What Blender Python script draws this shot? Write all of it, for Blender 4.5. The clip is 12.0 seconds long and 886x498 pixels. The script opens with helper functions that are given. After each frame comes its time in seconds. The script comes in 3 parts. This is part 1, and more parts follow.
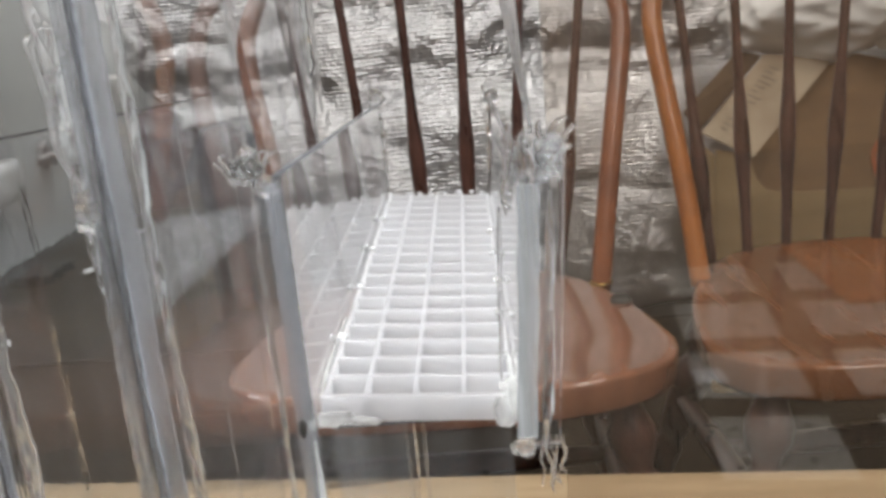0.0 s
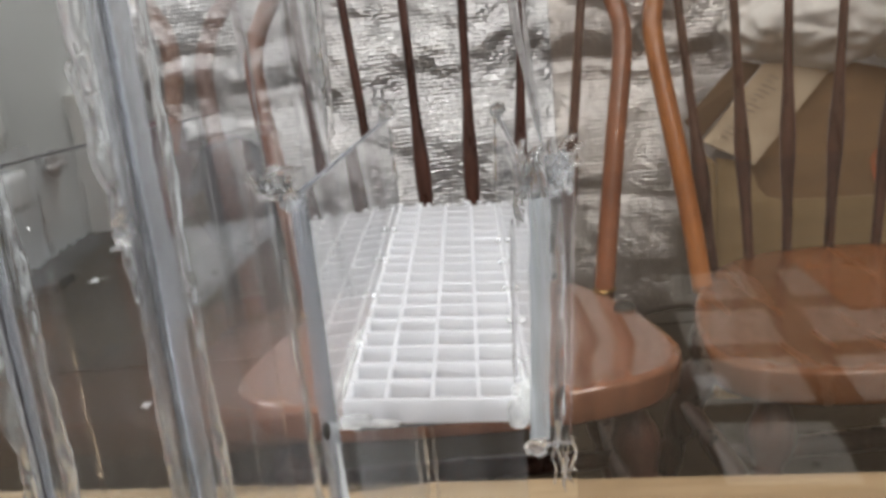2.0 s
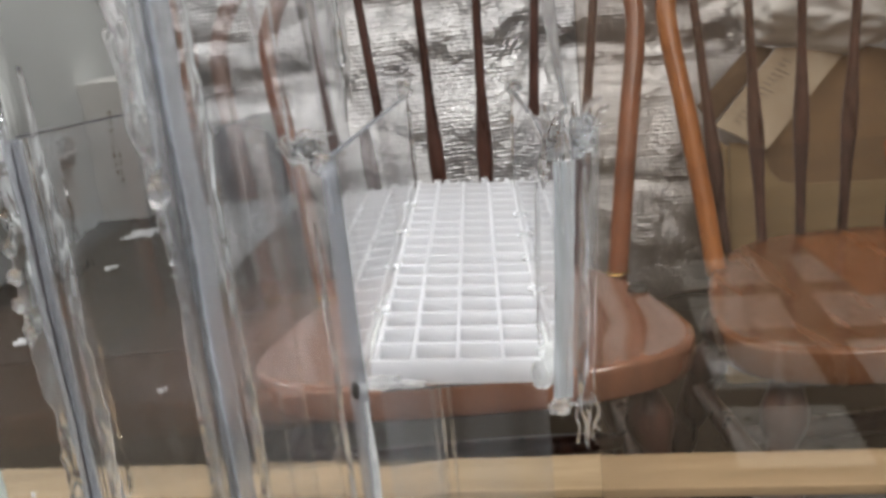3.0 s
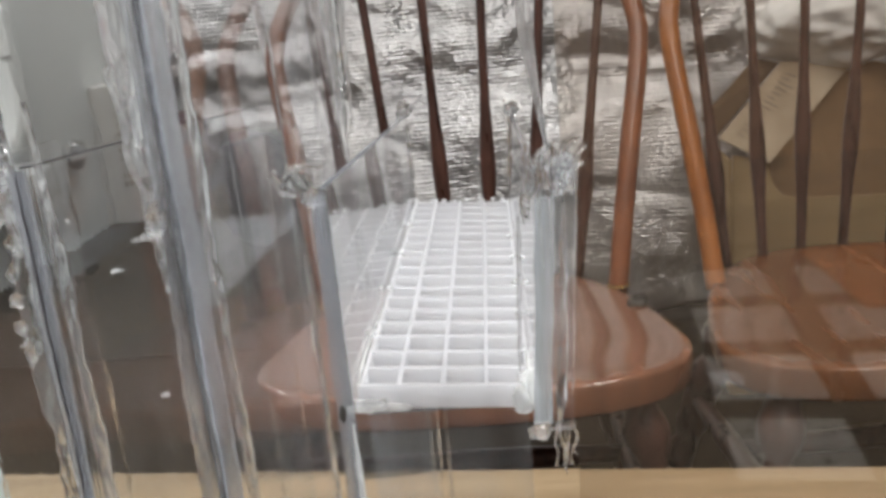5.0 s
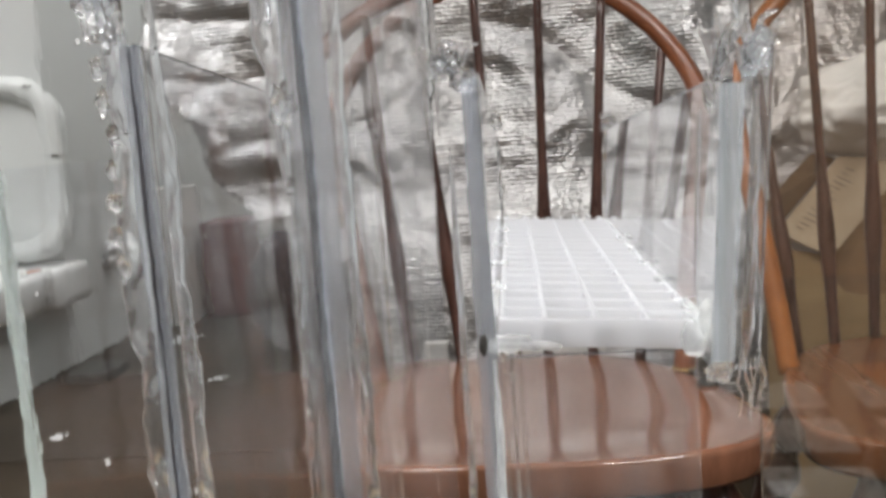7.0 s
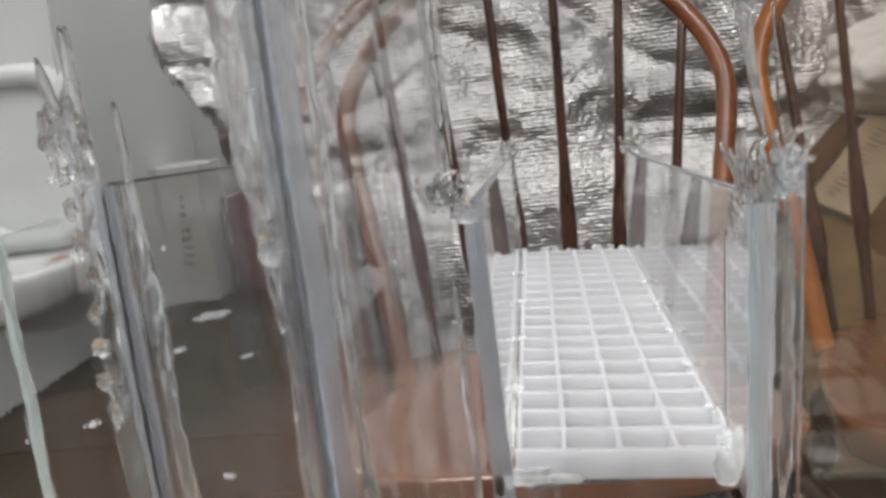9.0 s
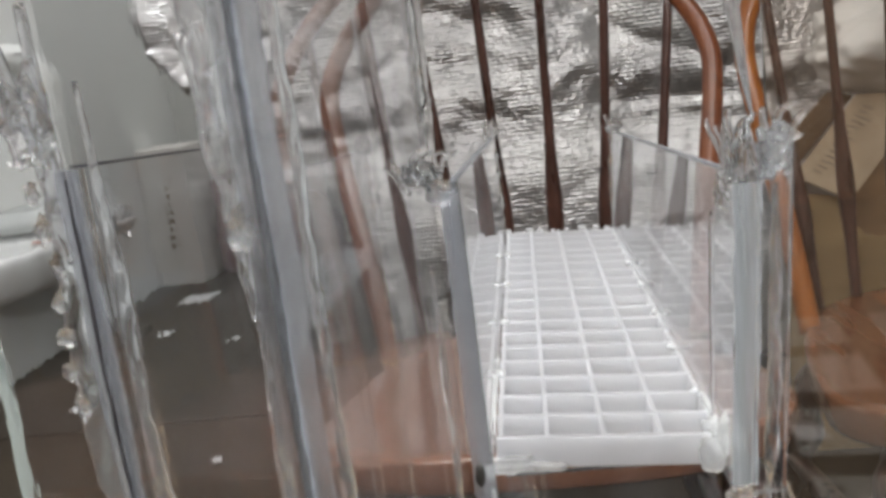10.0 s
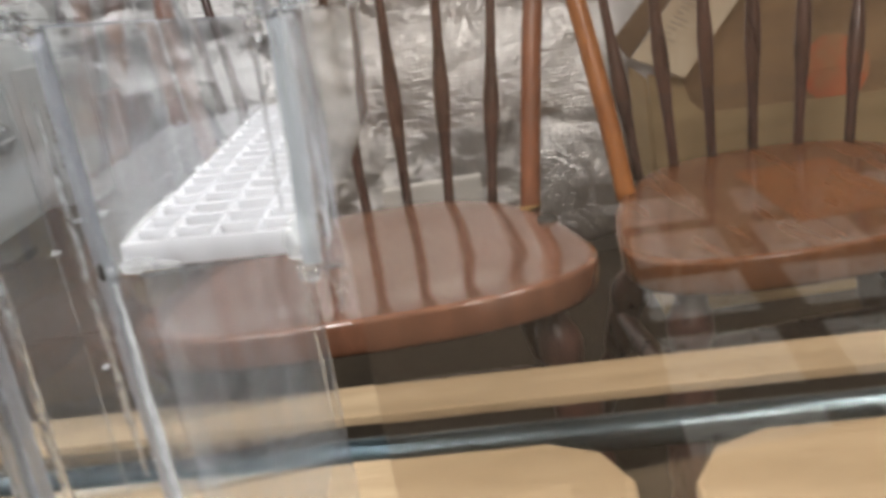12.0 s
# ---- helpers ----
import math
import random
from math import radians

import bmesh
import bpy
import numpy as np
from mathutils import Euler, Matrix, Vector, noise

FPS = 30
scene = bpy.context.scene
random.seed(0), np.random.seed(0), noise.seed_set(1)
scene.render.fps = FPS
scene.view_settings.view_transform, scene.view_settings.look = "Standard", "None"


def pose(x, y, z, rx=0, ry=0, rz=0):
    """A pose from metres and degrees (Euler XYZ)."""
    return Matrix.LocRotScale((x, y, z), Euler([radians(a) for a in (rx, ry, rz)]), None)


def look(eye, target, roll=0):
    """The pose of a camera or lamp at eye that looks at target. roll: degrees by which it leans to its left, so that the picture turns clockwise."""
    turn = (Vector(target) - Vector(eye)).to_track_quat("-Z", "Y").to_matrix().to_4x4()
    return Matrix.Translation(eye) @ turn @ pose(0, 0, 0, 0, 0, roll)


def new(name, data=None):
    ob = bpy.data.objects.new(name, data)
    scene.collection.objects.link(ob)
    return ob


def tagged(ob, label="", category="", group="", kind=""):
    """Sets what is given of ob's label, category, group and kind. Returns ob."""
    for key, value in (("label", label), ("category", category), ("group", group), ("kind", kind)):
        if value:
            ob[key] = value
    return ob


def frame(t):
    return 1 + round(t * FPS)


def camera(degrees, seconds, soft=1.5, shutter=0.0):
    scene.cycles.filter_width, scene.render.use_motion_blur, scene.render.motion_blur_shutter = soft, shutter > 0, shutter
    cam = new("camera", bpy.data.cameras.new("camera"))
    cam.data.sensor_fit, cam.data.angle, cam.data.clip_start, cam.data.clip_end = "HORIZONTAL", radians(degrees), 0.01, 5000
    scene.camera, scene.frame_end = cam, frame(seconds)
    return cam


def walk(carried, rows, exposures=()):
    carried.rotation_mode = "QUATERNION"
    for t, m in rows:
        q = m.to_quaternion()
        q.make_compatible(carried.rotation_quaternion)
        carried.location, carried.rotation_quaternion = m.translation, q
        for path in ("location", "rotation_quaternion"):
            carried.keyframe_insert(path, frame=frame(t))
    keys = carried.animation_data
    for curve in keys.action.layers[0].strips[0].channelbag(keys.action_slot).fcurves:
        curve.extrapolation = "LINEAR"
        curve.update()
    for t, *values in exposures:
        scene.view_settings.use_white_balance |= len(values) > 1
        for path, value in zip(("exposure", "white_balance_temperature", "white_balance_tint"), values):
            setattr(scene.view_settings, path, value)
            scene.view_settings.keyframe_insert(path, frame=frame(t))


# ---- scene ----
cam = camera(51.6, 12.0, soft=3.6, shutter=0.5)
LEVEL = pose(0, 0, 0, 0, 3.9, 0)  # the grid lies this far out of level

PATH = [
    (0, (0.046, -0.254, 0.12), (-0.002, 1.666, -0.44), -1.3),
    (0.5, (0.042, -0.252, 0.121), (-0.007, 1.67, -0.429), -1.4),
    (1, (0.043, -0.261, 0.122), (-0.005, 1.663, -0.422), -1.4),
    (1.5, (0.042, -0.266, 0.122), (-0.01, 1.659, -0.42), -1.5),
    (2, (0.042, -0.268, 0.125), (-0.009, 1.656, -0.418), -1.6),
    (2.5, (0.041, -0.271, 0.124), (-0.016, 1.651, -0.422), -1.6),
    (3, (0.037, -0.277, 0.119), (-0.036, 1.641, -0.444), -1.9),
    (5, (0.045, -0.285, 0.13), (-0.046, 1.634, -0.424), -1.4),
    (5.5, (0.038, -0.285, 0.118), (-0.081, 1.65, -0.374), -1.0),
    (6, (0.010, -0.266, 0.079), (-0.128, 1.688, -0.272), -0.3),
    (6.5, (0.003, -0.267, 0.051), (-0.132, 1.70, -0.214), 0.2),
    (8.3, (0.009, -0.237, 0.096), (-0.173, 1.722, -0.263), -2.4),
    (8.5, (0.007, -0.238, 0.1), (-0.179, 1.719, -0.27), -2.5),
    (9, (0.009, -0.234, 0.102), (-0.193, 1.719, -0.28), -3.1),
    (9.5, (0.007, -0.229, 0.099), (-0.174, 1.723, -0.297), -3.3),
    (10, (0.011, -0.226, 0.101), (-0.166, 1.72, -0.324), -3.4),
    (10.5, (0.019, -0.232, 0.109), (-0.139, 1.71, -0.343), -3.5),
    (11, (0.035, -0.27, 0.099), (-0.095, 1.661, -0.407), -4.8),
    (11.5, (0.067, -0.276, 0.085), (0.003, 1.647, -0.462), -5.7),
    (12, (0.108, -0.284, 0.082), (0.088, 1.614, -0.546), -5.6),
]
walk(cam, [(t, LEVEL @ look(eye, target, roll)) for t, eye, target, roll in PATH],
     [(0, 0.02), (1, -0.05), (2.5, -0.06), (5, -0.05), (5.5, -0.04), (6.5, 0.04), (8.5, -0.12), (9.5, -0.2), (10.5, -0.23), (11, -0.12), (11.5, -0.12), (12, 0.12)])

# ---- light ----
world = bpy.data.worlds.new("room_world")
scene.world = world
world.use_nodes = True
world.node_tree.nodes["Background"].inputs[0].default_value = (0.8, 0.85, 0.9, 1)
world.node_tree.nodes["Background"].inputs[1].default_value = 0.05
scene.view_settings.exposure = 0.0
LAMP_W = 14.5


# ---- materials ----
def surface(name, dark, light, rough=0.5, metal=0.0, scale=12.0, stretch=(1, 1, 1), bump=0.1, fine=120.0,
            trans=0.0, ior=1.45, coat=0.0, spread=0.12, spec=0.5):
    """Two-scale noise between two base colours, with relief from the finer grain."""
    m = bpy.data.materials.new(name)
    m.use_nodes = True
    nt = m.node_tree
    b = nt.nodes["Principled BSDF"]
    tc = nt.nodes.new("ShaderNodeTexCoord")
    mp = nt.nodes.new("ShaderNodeMapping")
    mp.inputs["Scale"].default_value = stretch
    nt.links.new(tc.outputs["Object"], mp.inputs["Vector"])
    n1 = nt.nodes.new("ShaderNodeTexNoise")
    n1.inputs["Scale"].default_value = scale
    n1.inputs["Detail"].default_value = 5
    n2 = nt.nodes.new("ShaderNodeTexNoise")
    n2.inputs["Scale"].default_value = fine
    n2.inputs["Detail"].default_value = 3
    for n in (n1, n2):
        nt.links.new(mp.outputs["Vector"], n.inputs["Vector"])
    mix = nt.nodes.new("ShaderNodeMath")
    mix.operation = "MULTIPLY_ADD"
    mix.inputs[1].default_value = 0.35
    nt.links.new(n2.outputs["Fac"], mix.inputs[0])
    nt.links.new(n1.outputs["Fac"], mix.inputs[2])
    ramp = nt.nodes.new("ShaderNodeValToRGB")
    ramp.color_ramp.elements[0].position = 0.5
    ramp.color_ramp.elements[1].position = 0.85
    ramp.color_ramp.elements[0].color = (*dark, 1)
    ramp.color_ramp.elements[1].color = (*light, 1)
    nt.links.new(mix.outputs[0], ramp.inputs[0])
    nt.links.new(ramp.outputs[0], b.inputs["Base Color"])
    rr = nt.nodes.new("ShaderNodeMapRange")
    rr.inputs["To Min"].default_value = max(0.0, rough - spread)
    rr.inputs["To Max"].default_value = min(1.0, rough + spread)
    nt.links.new(n1.outputs["Fac"], rr.inputs["Value"])
    nt.links.new(rr.outputs[0], b.inputs["Roughness"])
    b.inputs["Metallic"].default_value = metal
    b.inputs["Transmission Weight"].default_value = trans
    b.inputs["IOR"].default_value = ior
    b.inputs["Coat Weight"].default_value = coat
    b.inputs["Coat Roughness"].default_value = 0.12
    b.inputs["Specular IOR Level"].default_value = spec
    if bump:
        bp = nt.nodes.new("ShaderNodeBump")
        bp.inputs["Strength"].default_value = bump
        bp.inputs["Distance"].default_value = 0.002
        nt.links.new(n2.outputs["Fac"], bp.inputs["Height"])
        nt.links.new(bp.outputs[0], b.inputs["Normal"])
    return m


def hazy(name, rough, haze_low, haze_high, bump=0.0, ior=1.49, tint=(0.97, 0.985, 1.0), scale=9.0, stretch=(6, 6, 0.7), haze_col=(0.62, 0.66, 0.70)):
    """Clear acrylic under a film of dried smears that run down it."""
    m = bpy.data.materials.new(name)
    m.use_nodes = True
    nt = m.node_tree
    b = nt.nodes["Principled BSDF"]
    b.inputs["Base Color"].default_value = (*tint, 1)
    b.inputs["Transmission Weight"].default_value = 1
    b.inputs["IOR"].default_value = ior
    b.inputs["Roughness"].default_value = rough
    out = nt.nodes["Material Output"]
    tc = nt.nodes.new("ShaderNodeTexCoord")
    mp = nt.nodes.new("ShaderNodeMapping")
    mp.inputs["Scale"].default_value = stretch
    nt.links.new(tc.outputs["Object"], mp.inputs["Vector"])
    n1 = nt.nodes.new("ShaderNodeTexNoise")
    n1.inputs["Scale"].default_value = scale
    n1.inputs["Detail"].default_value = 6
    n1.inputs["Roughness"].default_value = 0.6
    nt.links.new(mp.outputs["Vector"], n1.inputs["Vector"])
    mr = nt.nodes.new("ShaderNodeMapRange")
    mr.inputs["From Min"].default_value = 0.35
    mr.inputs["From Max"].default_value = 0.75
    mr.inputs["To Min"].default_value = haze_low
    mr.inputs["To Max"].default_value = haze_high
    nt.links.new(n1.outputs["Fac"], mr.inputs["Value"])
    dif = nt.nodes.new("ShaderNodeBsdfDiffuse")
    dif.inputs["Color"].default_value = (*haze_col, 1)
    tra = nt.nodes.new("ShaderNodeBsdfTranslucent")
    tra.inputs["Color"].default_value = (*haze_col, 1)
    film = nt.nodes.new("ShaderNodeMixShader")
    nt.links.new(dif.outputs[0], film.inputs[1])
    nt.links.new(tra.outputs[0], film.inputs[2])
    mixs = nt.nodes.new("ShaderNodeMixShader")
    nt.links.new(mr.outputs[0], mixs.inputs[0])
    nt.links.new(b.outputs[0], mixs.inputs[1])
    nt.links.new(film.outputs[0], mixs.inputs[2])
    nt.links.new(mixs.outputs[0], out.inputs["Surface"])
    if bump:
        bp = nt.nodes.new("ShaderNodeBump")
        bp.inputs["Strength"].default_value = bump
        bp.inputs["Distance"].default_value = 0.002
        nt.links.new(n1.outputs["Fac"], bp.inputs["Height"])
        nt.links.new(bp.outputs[0], b.inputs["Normal"])
    return m


def foil_material():
    """Silver bubble foil: fine ribs and small dimples over a crumpled skin."""
    m = surface("silver_foil", (0.48, 0.48, 0.49), (0.65, 0.65, 0.65), rough=0.40, metal=1.0, scale=7, bump=0, fine=40, spread=0.1)
    nt = m.node_tree
    b = nt.nodes["Principled BSDF"]
    tc = nt.nodes.new("ShaderNodeTexCoord")
    wav = nt.nodes.new("ShaderNodeTexWave")
    wav.bands_direction = "Z"
    wav.inputs["Scale"].default_value = 42
    wav.inputs["Distortion"].default_value = 2.2
    wav.inputs["Detail"].default_value = 3
    vor = nt.nodes.new("ShaderNodeTexVoronoi")
    vor.inputs["Scale"].default_value = 110
    noi = nt.nodes.new("ShaderNodeTexNoise")
    noi.inputs["Scale"].default_value = 15
    noi.inputs["Detail"].default_value = 3
    for n in (wav, vor, noi):
        nt.links.new(tc.outputs["Object"], n.inputs["Vector"])
    a1 = nt.nodes.new("ShaderNodeMath")
    a1.operation = "MULTIPLY_ADD"
    a1.inputs[1].default_value = 0.14
    nt.links.new(wav.outputs["Fac"], a1.inputs[0])
    soft = nt.nodes.new("ShaderNodeMath")
    soft.operation = "MULTIPLY"
    soft.inputs[1].default_value = 0.6
    nt.links.new(noi.outputs["Fac"], soft.inputs[0])
    nt.links.new(soft.outputs[0], a1.inputs[2])
    a2 = nt.nodes.new("ShaderNodeMath")
    a2.operation = "MULTIPLY_ADD"
    a2.inputs[1].default_value = 0.36
    nt.links.new(vor.outputs["Distance"], a2.inputs[0])
    nt.links.new(a1.outputs[0], a2.inputs[2])
    bp = nt.nodes.new("ShaderNodeBump")
    bp.inputs["Strength"].default_value = 0.5
    bp.inputs["Distance"].default_value = 0.011
    nt.links.new(a2.outputs[0], bp.inputs["Height"])
    nt.links.new(bp.outputs[0], b.inputs["Normal"])
    return m


M = {
    "white_plastic": surface("white_plastic", (0.57, 0.58, 0.60), (0.66, 0.67, 0.68), rough=0.45, scale=30, bump=0.05),
    "acrylic": hazy("clear_acrylic", 0.0, 0.02, 0.12),
    "acrylic_clean": hazy("clean_acrylic", 0.0, 0.0, 0.02, ior=1.3),
    "acrylic_smeared": hazy("smeared_acrylic", 0.0, 0.01, 0.08, bump=0.008, scale=3.5, stretch=(2, 1.6, 0.6)),
    "acrylic_edge": hazy("sawn_acrylic_edge", 0.18, 0.12, 0.60, bump=0.6, scale=9, stretch=(28, 10, 0.7), haze_col=(0.36, 0.39, 0.44)),
    "edge_clear": hazy("clear_sawn_edge", 0.08, 0.03, 0.30, bump=0.5, scale=9, stretch=(28, 10, 0.7), haze_col=(0.25, 0.28, 0.33)),
    "edge_pale": hazy("pale_sawn_edge", 0.15, 0.30, 0.75, bump=0.5, scale=9, stretch=(20, 10, 0.7), haze_col=(0.66, 0.74, 0.72)),
    "edge_frost": hazy("frosted_sawn_edge", 0.15, 0.25, 0.65, bump=0.5, scale=9, stretch=(22, 10, 0.8), haze_col=(0.52, 0.56, 0.59)),
    "edge_mid": hazy("wavy_sawn_edge", 0.12, 0.06, 0.42, bump=0.7, scale=9, stretch=(24, 10, 1.1), haze_col=(0.40, 0.43, 0.48)),
    # warm film and tint imitate the brown veil of reflections on the pane
    "pane": hazy("veiled_acrylic_pane", 0.0, 0.022, 0.052, ior=1.8, tint=(0.945, 0.90, 0.848), scale=4, stretch=(1, 1, 0.6), haze_col=(0.50, 0.44, 0.37)),
    "pane_wavy": hazy("wavy_acrylic_pane", 0.02, 0.0, 0.025, bump=0.12, scale=7, stretch=(3, 3, 0.5), haze_col=(0.60, 0.58, 0.53)),
    "slit": surface("dark_joint", (0.03, 0.03, 0.035), (0.08, 0.08, 0.09), rough=0.4, bump=0),
    "glue": hazy("hot_glue", 0.03, 0.0, 0.12, bump=0.35, scale=70, stretch=(1, 1, 0.4), haze_col=(0.72, 0.74, 0.76)),
    "glue_white": hazy("milky_glue", 0.15, 0.25, 0.65, bump=0.5, scale=50, stretch=(1, 1, 1), haze_col=(0.80, 0.82, 0.82)),
    "chair_wood": surface("varnished_cherry_wood", (0.185, 0.080, 0.046), (0.265, 0.118, 0.068), rough=0.15, scale=10, stretch=(5, 0.6, 1), bump=0.03, coat=1.0),
    # second chair: same wood, its dimmer orange light behind the pane painted in
    "tinged_bow_wood": surface("tinged_bow_wood", (0.24, 0.078, 0.017), (0.37, 0.135, 0.030), rough=0.38, scale=14, bump=0.05, coat=0.25),
    "tinged_seat_wood": surface("tinged_seat_wood", (0.135, 0.050, 0.017), (0.17, 0.064, 0.021), rough=0.25, scale=8, stretch=(4, 0.6, 1), bump=0.03, coat=0.5),
    "chair_bow_wood": surface("varnished_bow_wood", (0.16, 0.054, 0.024), (0.25, 0.086, 0.036), rough=0.38, scale=14, bump=0.05, coat=0.25),
    "spindle_wood": surface("dark_spindle_wood", (0.036, 0.016, 0.012), (0.085, 0.036, 0.026), rough=0.3, scale=20, stretch=(3, 3, 0.5), bump=0.05, coat=0.4),
    "pale_wood": surface("pale_pine", (0.29, 0.205, 0.115), (0.40, 0.295, 0.18), rough=0.45, scale=5, stretch=(1, 9, 9), bump=0.12, fine=40, coat=0.15),
    "steel": surface("dark_steel", (0.055, 0.08, 0.092), (0.13, 0.165, 0.185), rough=0.22, metal=0.85, scale=30, stretch=(0.3, 3, 3), bump=0.04),
    "foil": foil_material(),
    # the box's cardboard again, with the flap's shade put into the colour
    "card_flap_shade": surface("shaded_flap_cardboard", (0.21, 0.128, 0.066), (0.30, 0.19, 0.10), rough=0.8, scale=5, stretch=(1, 1, 4), bump=0.15, fine=90),
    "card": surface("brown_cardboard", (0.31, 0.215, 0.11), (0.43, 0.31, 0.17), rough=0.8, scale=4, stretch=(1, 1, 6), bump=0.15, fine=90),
    # cardboard with shade put into its colour
    "card_shadow": surface("shadow_toned_cardboard", (0.10, 0.065, 0.04), (0.16, 0.105, 0.06), rough=0.85, scale=6, bump=0.15),
    "card_light": surface("printed_cardboard", (0.42, 0.33, 0.23), (0.56, 0.47, 0.35), rough=0.75, scale=8, bump=0.1),
    "print": surface("dark_print", (0.25, 0.20, 0.15), (0.31, 0.26, 0.20), rough=0.7, bump=0),
    "red_print": surface("red_print", (0.36, 0.17, 0.08), (0.48, 0.10, 0.035), rough=0.7, scale=28, stretch=(1, 1, 0.6), bump=0),
    "bag": surface("milky_plastic_bag", (0.86, 0.88, 0.87), (0.94, 0.95, 0.94), rough=0.28, scale=9, bump=0.35, fine=45),
    "floor_dark": surface("dark_brown_floor", (0.027, 0.019, 0.011), (0.046, 0.033, 0.020), rough=0.6, scale=3, bump=0.15, fine=60, spec=0.15),
    "floor_far": surface("grey_brown_floor", (0.027, 0.021, 0.015), (0.050, 0.040, 0.029), rough=0.6, scale=3, bump=0.1, fine=60, spec=0.2),
    "tile": surface("white_floor_tile", (0.27, 0.27, 0.255), (0.37, 0.37, 0.35), rough=0.45, scale=9, bump=0.1, fine=70),
    "stud": surface("dark_tile_inlay", (0.02, 0.016, 0.014), (0.05, 0.04, 0.035), rough=0.6, bump=0),
    "wall": surface("white_painted_wall", (0.66, 0.68, 0.68), (0.76, 0.78, 0.77), rough=0.7, scale=2, bump=0.06, fine=80),
    # brown chosen for what the right-hand pane mirrors
    "wall_brown": surface("brown_reflection_wall", (0.16, 0.085, 0.04), (0.26, 0.14, 0.065), rough=0.6, scale=2, stretch=(4, 4, 0.5), bump=0.08, fine=50),
    "wall_grey": surface("grey_painted_wall", (0.56, 0.58, 0.57), (0.66, 0.68, 0.66), rough=0.7, scale=2, bump=0.06, fine=80),
    "ceramic": surface("white_ceramic", (0.80, 0.81, 0.80), (0.86, 0.87, 0.86), rough=0.12, scale=4, bump=0, coat=0.3, spread=0.04),
    "seat_plastic": surface("white_seat_plastic", (0.76, 0.79, 0.78), (0.82, 0.85, 0.84), rough=0.3, scale=4, bump=0),
    "white_board": surface("white_foam_board", (0.70, 0.69, 0.66), (0.82, 0.81, 0.78), rough=0.7, scale=10, bump=0.05),
    "plum": surface("plum_storage_box", (0.11, 0.05, 0.058), (0.17, 0.08, 0.09), rough=0.55, scale=5, bump=0.05),
    "bluegrey": surface("dark_slate_cloth", (0.05, 0.052, 0.062), (0.09, 0.093, 0.11), rough=0.8, scale=9, bump=0.2),
    "paper": surface("crumpled_paper", (0.70, 0.71, 0.72), (0.84, 0.85, 0.86), rough=0.7, scale=20, bump=0.1),
    "orange_patch": surface("orange_brown_patch", (0.26, 0.085, 0.018), (0.36, 0.13, 0.03), rough=0.8, scale=9, bump=0.3),
    "brass": surface("polished_brass", (0.55, 0.38, 0.14), (0.72, 0.52, 0.22), rough=0.15, metal=1.0, scale=30, bump=0.02, spread=0.05),
    "rubber": surface("dark_rubber", (0.03, 0.03, 0.03), (0.07, 0.07, 0.065), rough=0.7, scale=20, bump=0.1),
    "metal": surface("brushed_metal", (0.45, 0.46, 0.47), (0.62, 0.63, 0.64), rough=0.3, metal=1.0, scale=20, bump=0.05),
}
varnish = M["chair_wood"].node_tree.nodes["Principled BSDF"]
varnish.inputs["Coat Roughness"].default_value = 0.08
varnish.inputs["Coat IOR"].default_value = 2.05
nt = M["white_plastic"].node_tree
tl = nt.nodes.new("ShaderNodeBsdfTranslucent")
tl.inputs["Color"].default_value = (0.90, 0.91, 0.93, 1)
ms = nt.nodes.new("ShaderNodeMixShader")
ms.inputs[0].default_value = 0.78
nt.links.new(nt.nodes["Principled BSDF"].outputs[0], ms.inputs[1])
nt.links.new(tl.outputs[0], ms.inputs[2])
nt.links.new(ms.outputs[0], nt.nodes["Material Output"].inputs["Surface"])
lamp_mat = bpy.data.materials.new("lamp_diffuser")
lamp_mat.use_nodes = True
lamp_mat.node_tree.nodes["Principled BSDF"].inputs["Emission Color"].default_value = (1.0, 0.97, 0.92, 1)
lamp_mat.node_tree.nodes["Principled BSDF"].inputs["Emission Strength"].default_value = 6


# ---- mesh helpers ----
def empty(name, m, label="", category="", group="", kind=""):
    ob = new(name)
    ob.matrix_world = m
    return tagged(ob, label, category, group, kind)


def part(name, bm, material, parent=None, label="", smooth=False):
    me = bpy.data.meshes.new(name)
    if smooth:
        for f in bm.faces:
            f.smooth = True
    bm.to_mesh(me)
    bm.free()
    me.materials.append(M[material] if isinstance(material, str) else material)
    ob = new(name, me)
    if parent:
        ob.parent = parent
    if label:
        ob["label"] = label
    return ob


def box(x0, x1, y0, y1, z0, z1, bevel=0.0, seg=2):
    bm = bmesh.new()
    bmesh.ops.create_cube(bm, size=1)
    for v in bm.verts:
        v.co = Vector((x0 + (v.co.x + 0.5) * (x1 - x0), y0 + (v.co.y + 0.5) * (y1 - y0), z0 + (v.co.z + 0.5) * (z1 - z0)))
    if bevel:
        bmesh.ops.bevel(bm, geom=bm.edges[:], offset=bevel, segments=seg, affect="EDGES", profile=0.6)
    return bm


def prism(outline, z0, z1, bevel=0.0, seg=2):
    """A flat outline in x and y, raised from z0 to z1."""
    bm = bmesh.new()
    low = [bm.verts.new((x, y, z0)) for x, y in outline]
    f = bm.faces.new(low)
    r = bmesh.ops.extrude_face_region(bm, geom=[f])
    for v in r["geom"]:
        if isinstance(v, bmesh.types.BMVert):
            v.co.z = z1
    bmesh.ops.recalc_face_normals(bm, faces=bm.faces[:])
    if bevel:
        rim = [e for e in bm.edges if abs(e.verts[0].co.z - e.verts[1].co.z) < 1e-6]
        bmesh.ops.bevel(bm, geom=rim, offset=bevel, segments=seg, affect="EDGES", profile=0.5)
    return bm


